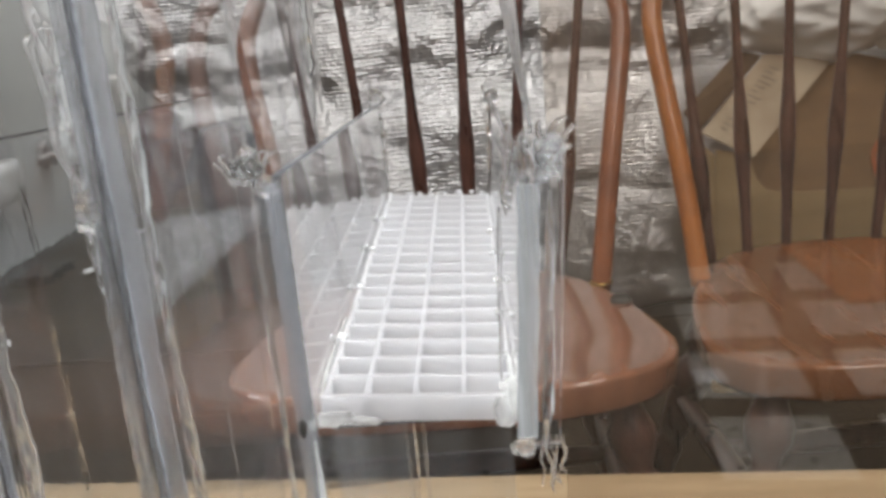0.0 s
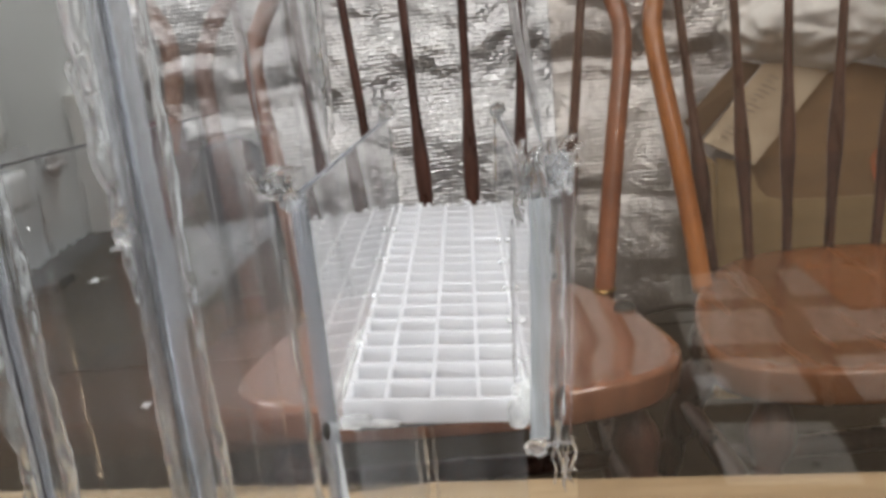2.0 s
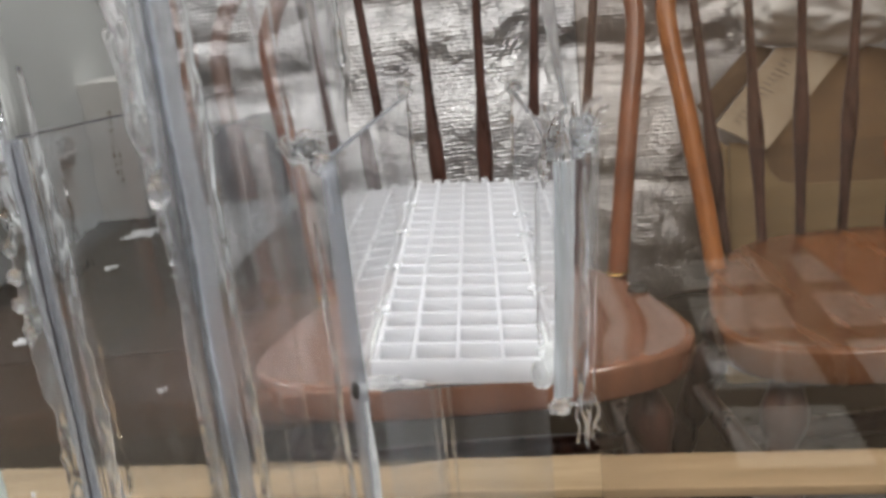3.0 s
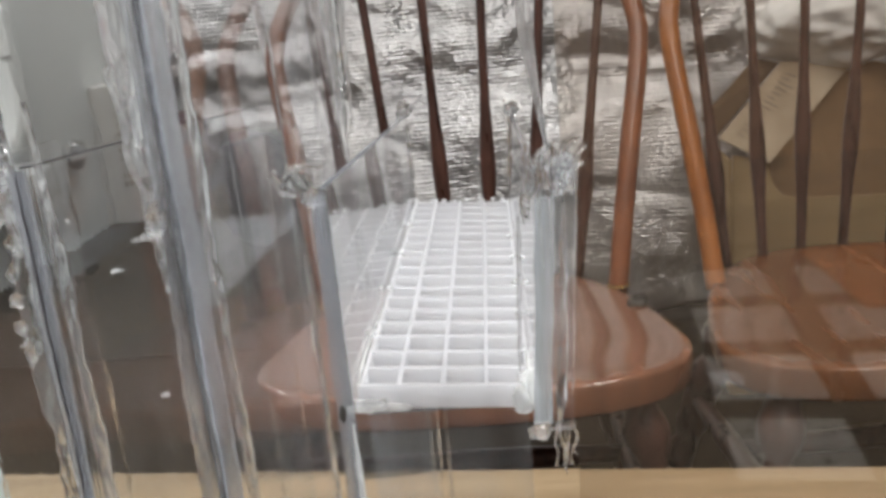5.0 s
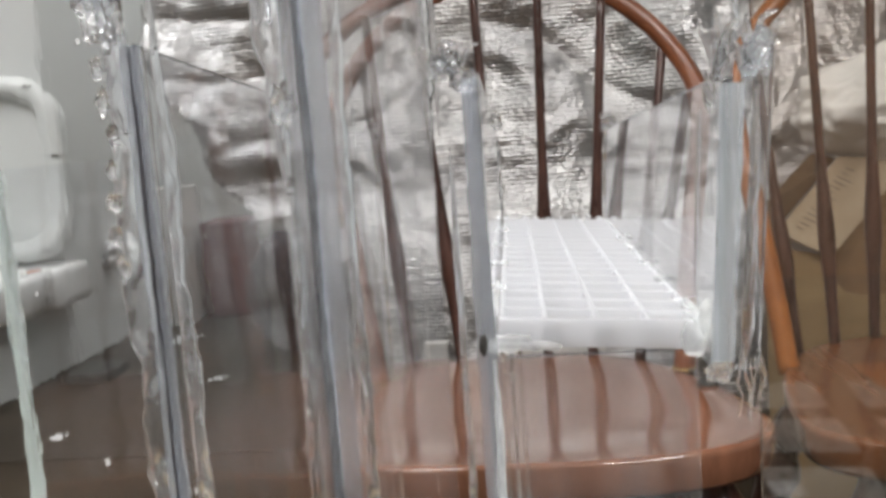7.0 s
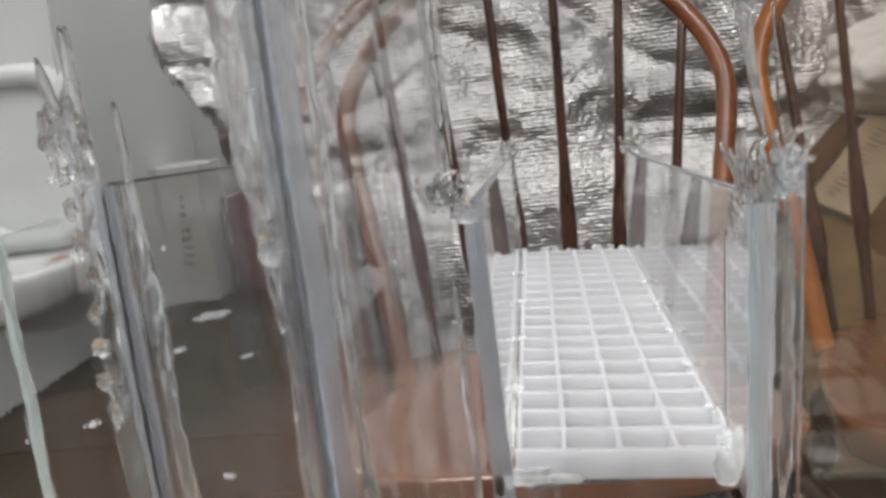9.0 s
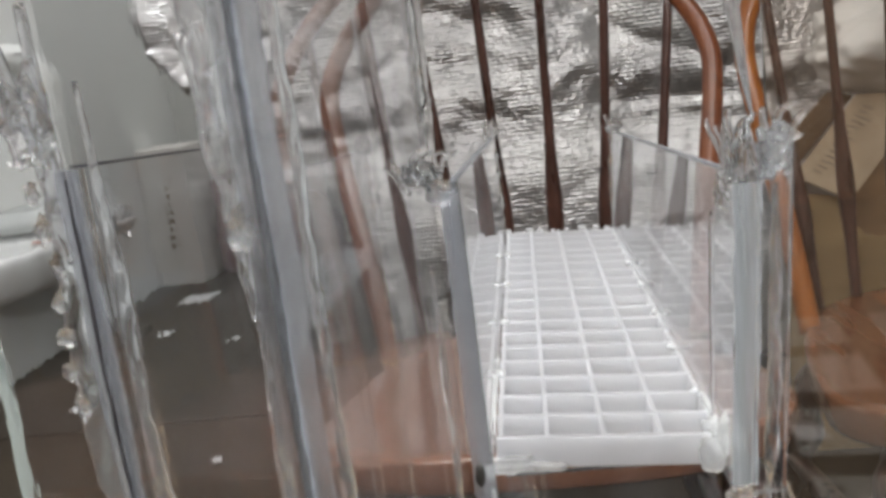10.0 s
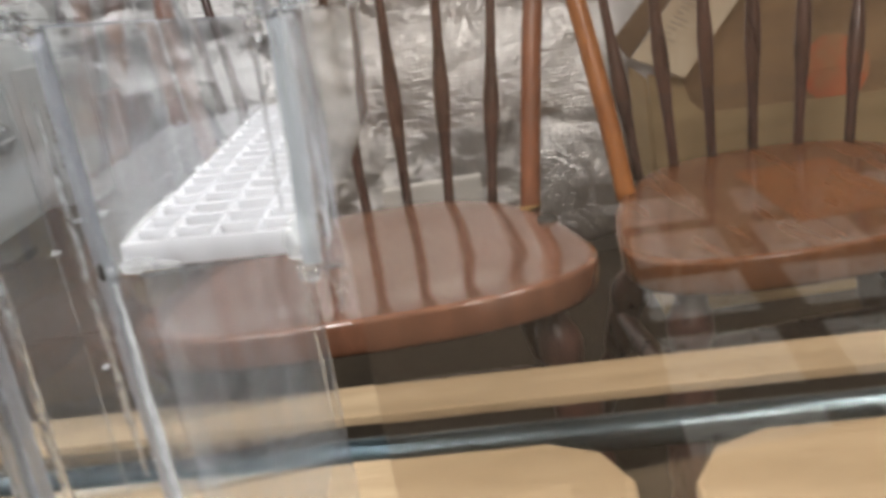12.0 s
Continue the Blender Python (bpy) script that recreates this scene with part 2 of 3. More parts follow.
def spline(points, n):
    """Catmull-Rom through the points, n samples a span."""
    p = [Vector(q) for q in points]
    p = [2 * p[0] - p[1]] + p + [2 * p[-1] - p[-2]]
    out = []
    for i in range(1, len(p) - 2):
        for k in range(n):
            t = k / n
            a, b, c, d = p[i - 1:i + 3]
            out.append(0.5 * (2 * b + (c - a) * t + (2 * a - 5 * b + 4 * c - d) * t * t + (3 * b - a - 3 * c + d) * t ** 3))
    return out + [p[-2]]


def sweep(points, radius, sides=10, flat=1.0, bm=None):
    """A round bar along the points; radius is a number or a function of 0..1; flat squeezes it along y."""
    bm = bm or bmesh.new()
    pts = [Vector(q) for q in points]
    rings = []
    side = None
    for i, q in enumerate(pts):
        d = (pts[min(i + 1, len(pts) - 1)] - pts[max(i - 1, 0)]).normalized()
        if side is None:
            side = d.cross(Vector((0, 1, 0)) if abs(d.y) < 0.9 else Vector((1, 0, 0))).normalized()
        side = (side - d * side.dot(d)).normalized()
        up = d.cross(side)
        r = radius(i / (len(pts) - 1)) if callable(radius) else radius
        rings.append([bm.verts.new(q + r * (math.cos(a) * side + flat * math.sin(a) * up)) for a in [2 * math.pi * k / sides for k in range(sides)]])
    for a, b in zip(rings, rings[1:]):
        for k in range(sides):
            bm.faces.new((a[k], a[(k + 1) % sides], b[(k + 1) % sides], b[k]))
    bm.faces.new(rings[0][::-1])
    bm.faces.new(rings[-1])
    bmesh.ops.recalc_face_normals(bm, faces=bm.faces[:])
    return bm


def lathe(profile, sides=24):
    """A turned body from (radius, height) pairs."""
    bm = bmesh.new()
    rings = [[bm.verts.new((r * math.cos(2 * math.pi * k / sides), r * math.sin(2 * math.pi * k / sides), z)) for k in range(sides)] for r, z in profile]
    for a, b in zip(rings, rings[1:]):
        for k in range(sides):
            bm.faces.new((a[k], a[(k + 1) % sides], b[(k + 1) % sides], b[k]))
    bm.faces.new(rings[0][::-1])
    bm.faces.new(rings[-1])
    return bm


def lump(centre, size, seed, rough=0.3, freq=1.6, sub=4):
    """An uneven blob."""
    bm = bmesh.new()
    bmesh.ops.create_icosphere(bm, subdivisions=sub, radius=1)
    off = Vector((seed * 3.7, seed * 1.9, seed * 5.3))
    for v in bm.verts:
        k = 1 + rough * noise.noise(v.co * freq + off) + 0.5 * rough * noise.noise(v.co * freq * 2.7 + off) + 0.25 * rough * noise.noise(v.co * freq * 6 + off)
        v.co = Vector(centre) + Vector((v.co.x * size[0], v.co.y * size[1], v.co.z * size[2])) * k
    return bm


def bead(points, r, seed, rough=0.45, flat=0.8, step=0.004, wander=0.25):
    """A squeezed-out bead of hot glue, uneven all along."""
    pts = [Vector(q) for q in points]
    length = sum((b - a).length for a, b in zip(pts, pts[1:]))
    n = max(6, int(length / step / max(1, len(pts) - 1)))
    path = spline(pts, n)
    off = Vector((seed * 2.3, seed * 4.1, 0))
    for i, q in enumerate(path):
        q.x += wander * r * noise.noise(Vector((0, 0, q.z * 90)) + off)
        q.y += wander * r * noise.noise(Vector((7, 3, q.z * 70)) + off)
    bm = sweep(path, lambda s: r * (1 + rough * noise.noise(Vector((s * length * 60, seed, 0))) + 0.6 * rough * noise.noise(Vector((s * length * 190, seed, 4)))) * (0.35 + 0.65 * min(1, 8 * s, 8 * (1 - s))), 10, flat)
    for v in bm.verts:
        v.co += 0.28 * r * Vector((noise.noise(v.co * 260 + off), noise.noise(v.co * 240 - off), 0.4 * noise.noise(v.co * 200)))
    return bm


# ---- room ----
FLOOR = -0.60
CEIL = 1.86
floor_ob = tagged(part("floor", box(-4, 4, -3.2, 1.57, FLOOR - 0.1, FLOOR), "floor_dark"), "dark brown worn floor", "floor", kind="structure")
floor_far = tagged(part("floor_far_strip", box(-4, 4, 1.57, 3.6, FLOOR - 0.1, FLOOR + 0.003), "floor_far"), "grey-brown floor strip towards the back wall", "floor", kind="structure")
tagged(part("ceiling", box(-4, 4, -3.2, 3.6, CEIL, CEIL + 0.1), "wall"), "white painted ceiling", "ceiling", kind="structure")
tagged(part("wall_back", box(-1.37, 4, 3.4, 3.5, FLOOR, CEIL), "wall_grey"), "grey painted back wall", "wall", kind="structure")
tagged(part("wall_left", box(-1.52, -1.37, 2.43, 3.5, FLOOR, CEIL), "wall"), "off-white painted side wall", "wall", kind="structure")
tagged(part("wall_alcove", box(-4, -1.52, 2.433, 2.57, FLOOR, CEIL), "wall"), "white painted wall behind the toilet", "wall", kind="structure")
tagged(part("wall_plinth", box(-2.3, -1.385, 1.60, 2.430, FLOOR, -0.385, 0.006), "wall"), "low white boxed-in wall under the toilet", "wall", kind="structure")
# unseen wall behind the camera, brown only to warm the pane's reflections
tagged(part("wall_front", box(-4, 4, -3.3, -3.2, FLOOR, CEIL), "wall_brown"), "unseen brown wall that tinges the reflections in the pane", "wall", kind="structure")
tagged(part("wall_west", box(-4.1, -4, -3.3, 2.72, FLOOR, CEIL), "wall"), "white painted wall", "wall", kind="structure")
tagged(part("wall_east", box(4, 4.1, -3.3, 3.45, FLOOR, CEIL), "wall"), "white painted wall", "wall", kind="structure")


def ceiling_lamp(x, y, sx, sy, watts):
    e = empty("ceiling_light", pose(x, y, CEIL), "unseen white fluorescent ceiling light with a bright diffuser", "ceiling light", "ceiling lights")
    part("housing", box(-sx / 2 - 0.03, sx / 2 + 0.03, -sy / 2 - 0.03, sy / 2 + 0.03, -0.05, 0.0, 0.005), "white_board", e)
    part("diffuser", box(-sx / 2, sx / 2, -sy / 2, sy / 2, -0.056, -0.05), lamp_mat, e)
    lamp = bpy.data.lights.new("ceiling_light_lamp", "AREA")
    lamp.shape, lamp.size, lamp.size_y, lamp.energy, lamp.color = "RECTANGLE", sx, sy, watts, (1.0, 0.973, 0.95)
    ob = new("lamp", lamp)
    ob.parent = e
    ob.location = (0, 0, -0.065)


ceiling_lamp(-0.55, -0.45, 0.30, 1.2, LAMP_W)
ceiling_lamp(0.95, -0.45, 0.30, 1.2, LAMP_W)
# out of view; wattage raised to brighten the toilet corner and the tiles
ceiling_lamp(-1.9, 1.2, 0.30, 1.2, LAMP_W * 1.75)
ceiling_lamp(0.6, -1.6, 0.30, 1.2, LAMP_W * 2.2)
# unseen fill lamp, added only to brighten the back wall
ceiling_lamp(-0.5, 2.65, 1.2, 0.30, LAMP_W * 0.9)


# ---- chairs ----
def windsor_chair(x, y, turn, rack=0.0, wide=1.0, bow_wood="chair_bow_wood", seat_wood="chair_wood"):
    """A bow-back chair; rack: how far its back has worked sideways per metre of height; wide: the bow's width."""
    c = empty("windsor_chair", pose(x, y, FLOOR, 0, 0, turn), "varnished reddish-brown wooden bow-back chair with turned spindles", "chair", "chairs")
    seat_z = -0.24 - FLOOR
    outline = []
    for k in range(64):
        a = 2 * math.pi * k / 64
        ca, sa = math.cos(a), math.sin(a)
        ox = math.copysign(abs(ca) ** 0.72, ca) * 0.226
        oy = math.copysign(abs(sa) ** 0.80, sa)
        ox *= 1 - 0.20 * max(0.0, oy)
        outline.append((ox, oy * 0.10 - 0.09 if oy <= 0 else oy * 0.285 - 0.09))
    bm = bmesh.new()
    rings = []
    for f, z in ((0.95, -0.037), (0.98, -0.0355), (0.990, -0.031), (0.996, -0.020), (1.0, -0.006), (0.999, -0.0022), (0.994, -0.0004), (0.96, 0.0), (0.82, -0.001), (0.66, -0.005), (0.45, -0.008), (0.22, -0.009)):
        rings.append([bm.verts.new((ox * f, oy * f, seat_z + z)) for ox, oy in outline])
    for a, b in zip(rings, rings[1:]):
        for k in range(64):
            bm.faces.new((a[k], a[(k + 1) % 64], b[(k + 1) % 64], b[k]))
    bm.faces.new(rings[0][::-1])
    bm.faces.new(rings[-1])
    part("seat", bm, seat_wood, c, "glossy dished wooden seat", True)
    half = [(0.178, 0.092, -0.01), (0.190, 0.115, 0.065), (0.210, 0.155, 0.175), (0.227, 0.190, 0.262), (0.230, 0.210, 0.308), (0.216, 0.232, 0.352), (0.178, 0.250, 0.405), (0.126, 0.263, 0.447), (0.06, 0.271, 0.474), (0, 0.273, 0.482)]
    loop = half + [(-hx, hy, hz) for hx, hy, hz in half[-2::-1]]
    loop = [(hx * wide + rack * hz, hy, seat_z + hz) for hx, hy, hz in loop]
    part("bow", sweep(spline(loop, 6), 0.0122, 12, 0.85), bow_wood, c, "steam-bent wooden back bow", True)
    tops = ((-2.5, 0.385), (-1.5, 0.448), (-0.5, 0.479), (0.5, 0.479), (1.5, 0.448), (2.5, 0.385))
    for k, zt in tops:
        x0 = k * 0.0545
        a = Vector((x0, 0.190 - 2.2 * x0 * x0, seat_z - 0.004))
        b = Vector((k * (0.0545 + 0.060 * zt) * (0.5 + 0.5 * wide) + rack * zt, 0.268 - 0.0035 * k * k, seat_z + zt))
        prof = lambda s: 0.0066 + 0.0044 * math.exp(-((s - 0.30) / 0.11) ** 2) - 0.001 * s
        part("spindle", sweep([a.lerp(b, i / 18) for i in range(19)], prof, 10), "spindle_wood", c, "", True)
    for sx in (-1, 1):
        for sy in (-1, 1):
            a = Vector((sx * (0.165 if sy < 0 else 0.14), -0.115 if sy < 0 else 0.11, seat_z - 0.03))
            b = Vector((sx * (0.216 if sy < 0 else 0.205), -0.175 if sy < 0 else 0.215, 0.0))
            turned = lambda s: 0.013 + 0.008 * math.sin(s * math.pi) + 0.0075 * math.exp(-((s - 0.16) / 0.06) ** 2) - 0.006 * math.exp(-((s - 0.27) / 0.03) ** 2) + 0.006 * math.exp(-((s - 0.36) / 0.05) ** 2) - 0.005 * math.exp(-((s - 0.66) / 0.03) ** 2)
            part("leg", sweep([a.lerp(b, i / 40) for i in range(41)], turned, 14), "spindle_wood", c, "turned wooden leg", True)
        part("stretcher", sweep([Vector((sx * 0.175, -0.145 + 0.31 * i / 10, 0.18)) for i in range(11)], lambda s: 0.009 + 0.005 * math.sin(s * math.pi), 10), "spindle_wood", c, "", True)
    part("stretcher", sweep([Vector((-0.175 + 0.35 * i / 10, 0.01, 0.18)) for i in range(11)], lambda s: 0.009 + 0.005 * math.sin(s * math.pi), 10), "spindle_wood", c, "", True)
    return c


chair = windsor_chair(0.012, 0.69, 0)
# made-up brass rings that stand in for highlights at the bow's feet
for sx in (-1, 1):
    ring = lathe([(0.0116, 0.0), (0.0140, 0.0010), (0.0143, 0.0022), (0.0128, 0.0034)], 20)
    for v in ring.verts:
        v.co += Vector((sx * 0.179, 0.093, -0.241 - FLOOR))
    part("glint_ring", ring, "brass", chair, "small brass ring added for the glints at the foot of the bow", True)
# recoloured copy of the first chair's wood carries the orange light
windsor_chair(0.480, 0.692, 4, 0.097, 0.94, "tinged_bow_wood", "tinged_seat_wood")


knob = lathe([(0.010, 0.0), (0.012, 0.002), (0.012, 0.007), (0.010, 0.010), (0.004, 0.011)], 20)
knob = part("round_knob", knob, "rubber", None, "", True)
knob.location = (0.203, 0.715, -0.245)
tagged(knob, "small dark round knob lying on the chair seat", "knob")


# ---- silver foil drape ----
SHELF = -0.088


def foil_drape():
    bm = bmesh.new()
    nx, nz = 260, 180
    grid = []
    for i in range(nx + 1):
        u = i / nx
        x = -0.55 + 2.19 * u
        low = -0.10 if x < -0.34 else -0.10 - 0.42 * min(1, (x + 0.34) / 0.12)
        low += 0.02 * noise.noise(Vector((x * 8, 0, 0)))
        col = []
        for j in range(nz + 1):
            w = j / nz
            z = low + (1.05 - low) * w
            q = Vector((x * 2.2, z * 2.6, 3.1))
            fold = 0.075 * noise.noise(q) + 0.024 * noise.noise(Vector((x * 4.2 + z * 2.5, z * 6.0, 8.0))) + 0.016 * abs(noise.noise(Vector((x * 9 - z * 6, z * 10 + x * 3, 2.0)))) + 0.0055 * noise.noise(Vector((x * 26, z * 24, 5.0))) + 0.0035 * abs(noise.noise(Vector((x * 60 + z * 20, z * 52, 1.0))))
            crease = 1 - abs(noise.noise(Vector((x * 3.1 + z * 3.7 + 4, z * 4.6 - x * 2.2, 11.0))))
            fold += 0.012 * crease ** 7
            # a slack shelf across the sheet: an overhang, a ledge that faces up, then a lean outwards below it
            zs = SHELF + 0.022 * noise.noise(Vector((x * 3.3, 0.0, 6.0))) + 0.012 * noise.noise(Vector((x * 11, 0.0, 2.0)))
            d = z - zs
            ledge = 0.024 * (0.75 + 0.8 * noise.noise(Vector((x * 7, 0.0, 9.0))))
            lower = 0.10 * min(0.0, d + 0.02)
            slack = 0.011 * (1 + 1.5 * noise.noise(Vector((x * 4.5, 3.0, 1.0))))
            y = 1.45 + fold * (1 if d > 0.05 else 0.55) + ledge / (1 + math.exp(-d / 0.012)) - slack * math.exp(-((d - 0.095) / 0.042) ** 2) + lower + 0.10 * w
            xx = x - (0.04 + 0.36 * min(max(z, -0.1), 0.25)) * max(0.0, 1 - 3 * u) + 0.075 * max(0.0, 1 - 5 * u) * math.exp(-((z + 0.09) / 0.06) ** 2) + 0.03 * noise.noise(Vector((z * 7, 1.0, x))) * (1 if 0 < i else 1.5)
            col.append(bm.verts.new((xx, y, z)))
        grid.append(col)
    for i in range(nx):
        for j in range(nz):
            bm.faces.new((grid[i][j], grid[i + 1][j], grid[i + 1][j + 1], grid[i][j + 1]))
    ob = part("foil_drape", bm, "foil", None, "", True)
    so = ob.modifiers.new("thickness", "SOLIDIFY")
    so.thickness = 0.004
    return tagged(ob, "crumpled silver bubble-foil insulation hung behind the chairs", "foil sheet")


foil_drape()
tagged(part("white_board", box(-0.03, 0.15, 1.31, 1.335, FLOOR, -0.325, 0.003), "white_board"), "white foam board standing on the floor under the foil", "board")
tagged(part("storage_box", box(-1.165, -1.0, 3.05, 3.25, FLOOR, -0.24, 0.012), "plum"), "dark plum storage box by the back wall", "box")
tagged(part("cloth_bundle", lump((-0.70, 2.5, -0.415), (0.13, 0.10, 0.185), 3, 0.2), "bluegrey", None, "", True), "dark slate cloth bundle on the floor", "cloth")


# ---- cardboard box with bag ----
def panel(a, b, c, d, t, material, name, parent, label=""):
    """A flat board with four given corners and a thickness."""
    p = [Vector(q) for q in (a, b, c, d)]
    n = (p[1] - p[0]).cross(p[3] - p[0]).normalized() * t
    bm = bmesh.new()
    lo = [bm.verts.new(q) for q in p]
    hi = [bm.verts.new(q + n) for q in p]
    bm.faces.new(lo[::-1])
    bm.faces.new(hi)
    for k in range(4):
        bm.faces.new((lo[k], lo[(k + 1) % 4], hi[(k + 1) % 4], hi[k]))
    bmesh.ops.recalc_face_normals(bm, faces=bm.faces[:])
    return part(name, bm, material, parent, label)


carton = empty("cardboard_box", pose(0.437, 1.20, FLOOR, 0, 0, -2), "open brown cardboard box with raised flaps behind the chair", "box")
TOP = 0.345


def sheet(outline, t, material, name, parent, label=""):
    """Cardboard cut to an outline of points in space, t thick towards the back."""
    bm = bmesh.new()
    lo = [bm.verts.new(q) for q in outline]
    hi = [bm.verts.new((q[0], q[1] + t, q[2])) for q in outline]
    bm.faces.new(lo)
    bm.faces.new(hi[::-1])
    for k in range(len(lo)):
        bm.faces.new((lo[k], hi[k], hi[(k + 1) % len(lo)], lo[(k + 1) % len(lo)]))
    bmesh.ops.recalc_face_normals(bm, faces=bm.faces[:])
    return part(name, bm, material, parent, label)


sheet([(0, 0, 0), (0.60, 0, 0), (0.60, 0, TOP - 0.012), (0.104, 0, TOP), (0.080, 0, TOP + 0.006), (0.064, 0, TOP + 0.026), (0.052, 0, TOP + 0.066), (0.028, 0, TOP + 0.072), (0, 0, TOP + 0.078)], 0.005, "card", "front_wall", carton)
part("back_wall", box(0.0, 0.60, 0.145, 0.150, 0, TOP), "card", carton)
part("side_wall", box(-0.006, -0.001, 0.004, 0.15, 0, TOP + 0.07), "card", carton)
part("side_wall", box(0.601, 0.606, 0.0, 0.15, 0, TOP - 0.012), "card", carton)
part("bottom", box(0.0, 0.60, 0.006, 0.144, 0, 0.005), "card", carton)
A, B, C, D = Vector((-0.024, -0.004, 0.453)), Vector((0.052, -0.022, 0.411)), Vector((0.194, 0.037, 0.552)), Vector((0.084, 0.040, 0.562))
lab = panel(A, B, C, D, 0.004, "card_light", "side_flap", carton, "pale printed flap with rows of dark print")
nrm = (B - A).cross(D - A).normalized()
face = nrm * (0.0045 if nrm.y < 0 else -0.0006)
ax, ay = B - A, D - A
for i in range(14):
    o = A + ay * (0.12 + 0.060 * i) + face
    far = 0.34 + 0.14 * ((i * 5) % 4) / 3
    panel(o + ax * 0.20, o + ax * far, o + ax * far + ay * 0.020, o + ax * 0.20 + ay * 0.020, 0.0008, "print", "print_bar", lab)
# dark strip painted as the shadow gap behind the printed flap
panel(A + Vector((-0.022, 0.03, 0.030)), A + Vector((0.0, 0.03, -0.004)), D + Vector((0.004, 0.03, -0.004)), D + Vector((-0.034, 0.03, 0.006)), 0.004, "card_shadow", "shadow_flap", carton, "dark flap standing in for the shadow gap behind the printed flap")
# front flap wears the darkened copy, so its shaded side is painted in
fl = sheet([(0.054, 0.012, TOP + 0.062), (0.066, 0.010, TOP + 0.018), (0.085, 0.008, TOP - 0.004), (0.112, 0.007, TOP - 0.012), (0.50, 0.007, TOP - 0.02), (0.46, 0.03, TOP + 0.11), (0.36, 0.05, TOP + 0.165), (0.29, 0.05, TOP + 0.190), (0.235, 0.05, TOP + 0.205), (0.194, 0.05, TOP + 0.212)], 0.004, "card_flap_shade", "front_flap", carton)
logo = bmesh.new()
bmesh.ops.create_circle(logo, cap_ends=True, segments=24, radius=0.055)
for v in logo.verts:
    w = 1 + 0.18 * noise.noise(v.co * 40)
    up = v.co.y * w + 0.042
    v.co = Vector((0.300 + v.co.x * w, 0.006 + 0.22 * max(0.0, up - 0.02), TOP + up - 0.004))
part("printed_emblem", logo, "red_print", fl, "faded red round print")
tagged(part("plastic_bag", lump((0.625, 1.25, 0.040), (0.158, 0.095, 0.088), 5, 0.20, 1.7, 5), "bag", None, "", True), "crumpled milky plastic bag lying on the cardboard box", "bag")
tagged(part("plastic_bag", lump((0.83, 1.23, 0.028), (0.165, 0.095, 0.105), 9, 0.22, 1.7, 5), "bag", None, "", True), "crumpled milky plastic bag lying on the cardboard box", "bag")


# ---- toilet corner ----
def rounded(cx, cz, hw, hh, r, n=8):
    pts = []
    for sx, sz, a0 in ((1, 1, 0), (-1, 1, 90), (-1, -1, 180), (1, -1, 270)):
        for k in range(n + 1):
            a = radians(a0 + 90 * k / n)
            pts.append((cx + sx * (hw - r) + r * math.cos(a), cz + sz * (hh - r) + r * math.sin(a)))
    return pts


def toilet():
    t = empty("toilet", pose(-1.477, 2.30, FLOOR + 0.2), "white ceramic toilet with its lid and seat raised", "toilet")
    lid = prism(rounded(0, 0.415, 0.200, 0.258, 0.14), -0.045, -0.02, 0.006, 3)
    for v in lid.verts:
        v.co = Vector((v.co.x, -v.co.z, v.co.y))
    bmesh.ops.recalc_face_normals(lid, faces=lid.faces[:])
    part("lid", lid, "seat_plastic", t, "raised white plastic lid")
    outer, inner = rounded(0, 0.415, 0.210, 0.268, 0.14), rounded(0, 0.415, 0.150, 0.208, 0.11)
    bm = bmesh.new()
    rings = [[bm.verts.new((x, y, z)) for x, z in ol] for ol, y in ((outer, 0.012), (inner, 0.012), (inner, -0.008), (outer, -0.008))]
    n = len(outer)
    for a, b in zip(rings, rings[1:] + rings[:1]):
        for k in range(n):
            bm.faces.new((a[k], a[(k + 1) % n], b[(k + 1) % n], b[k]))
    bmesh.ops.recalc_face_normals(bm, faces=bm.faces[:])
    bmesh.ops.bevel(bm, geom=[e for e in bm.edges if abs(e.verts[0].co.y - e.verts[1].co.y) < 1e-6 and e.calc_face_angle(0) > 1], offset=0.006, segments=2, affect="EDGES")
    ring = part("seat_ring", bm, "seat_plastic", t, "raised white plastic seat ring", True)
    for x, z in ((0.180, 0.45), (0.12, 0.175), (-0.12, 0.175), (0.12, 0.65)):
        part("bumper", box(x - 0.012, x + 0.012, -0.012, -0.0085, z - 0.004, z + 0.004), "metal", ring)
    bowl = lathe([(0.150, 0.015), (0.165, 0.018), (0.185, 0.025), (0.200, 0.045), (0.205, 0.115), (0.198, 0.132), (0.185, 0.137), (0.14, 0.130), (0.11, 0.06), (0.05, 0.03)], 32)
    for v in bowl.verts:
        v.co.y = v.co.y * 1.22 - 0.24
    part("bowl", bowl, "ceramic", t, "white ceramic bowl", True)
    part("tank_base", box(-0.19, 0.19, -0.10, 0.12, 0.015, 0.135, 0.03, 3), "ceramic", t, "", True)
    part("red_mark", lump((0.135, -0.13, 0.137), (0.026, 0.016, 0.0025), 2, 0.2, 1.5, 2), "red_print", t, "small red mark on the rim")
    return t


toilet()
pack = empty("white_carton", pose(-1.280, 2.965, FLOOR), "tall white carton with a column of dark print", "box")
part("body", box(-0.086, 0.086, -0.03, 0.2, 0, 0.50, 0.003), "white_board", pack)
for i in range(9):
    part("print_bar", box(-0.005 + 0.004 * (i % 3), 0.012, -0.0315, -0.0302, 0.14 + i * 0.030, 0.158 + i * 0.030), "print", pack)
valve = empty("wall_valve", pose(-1.350, 2.72, -0.30, 0, 90, 0), "round grey valve with a white lever", "valve")
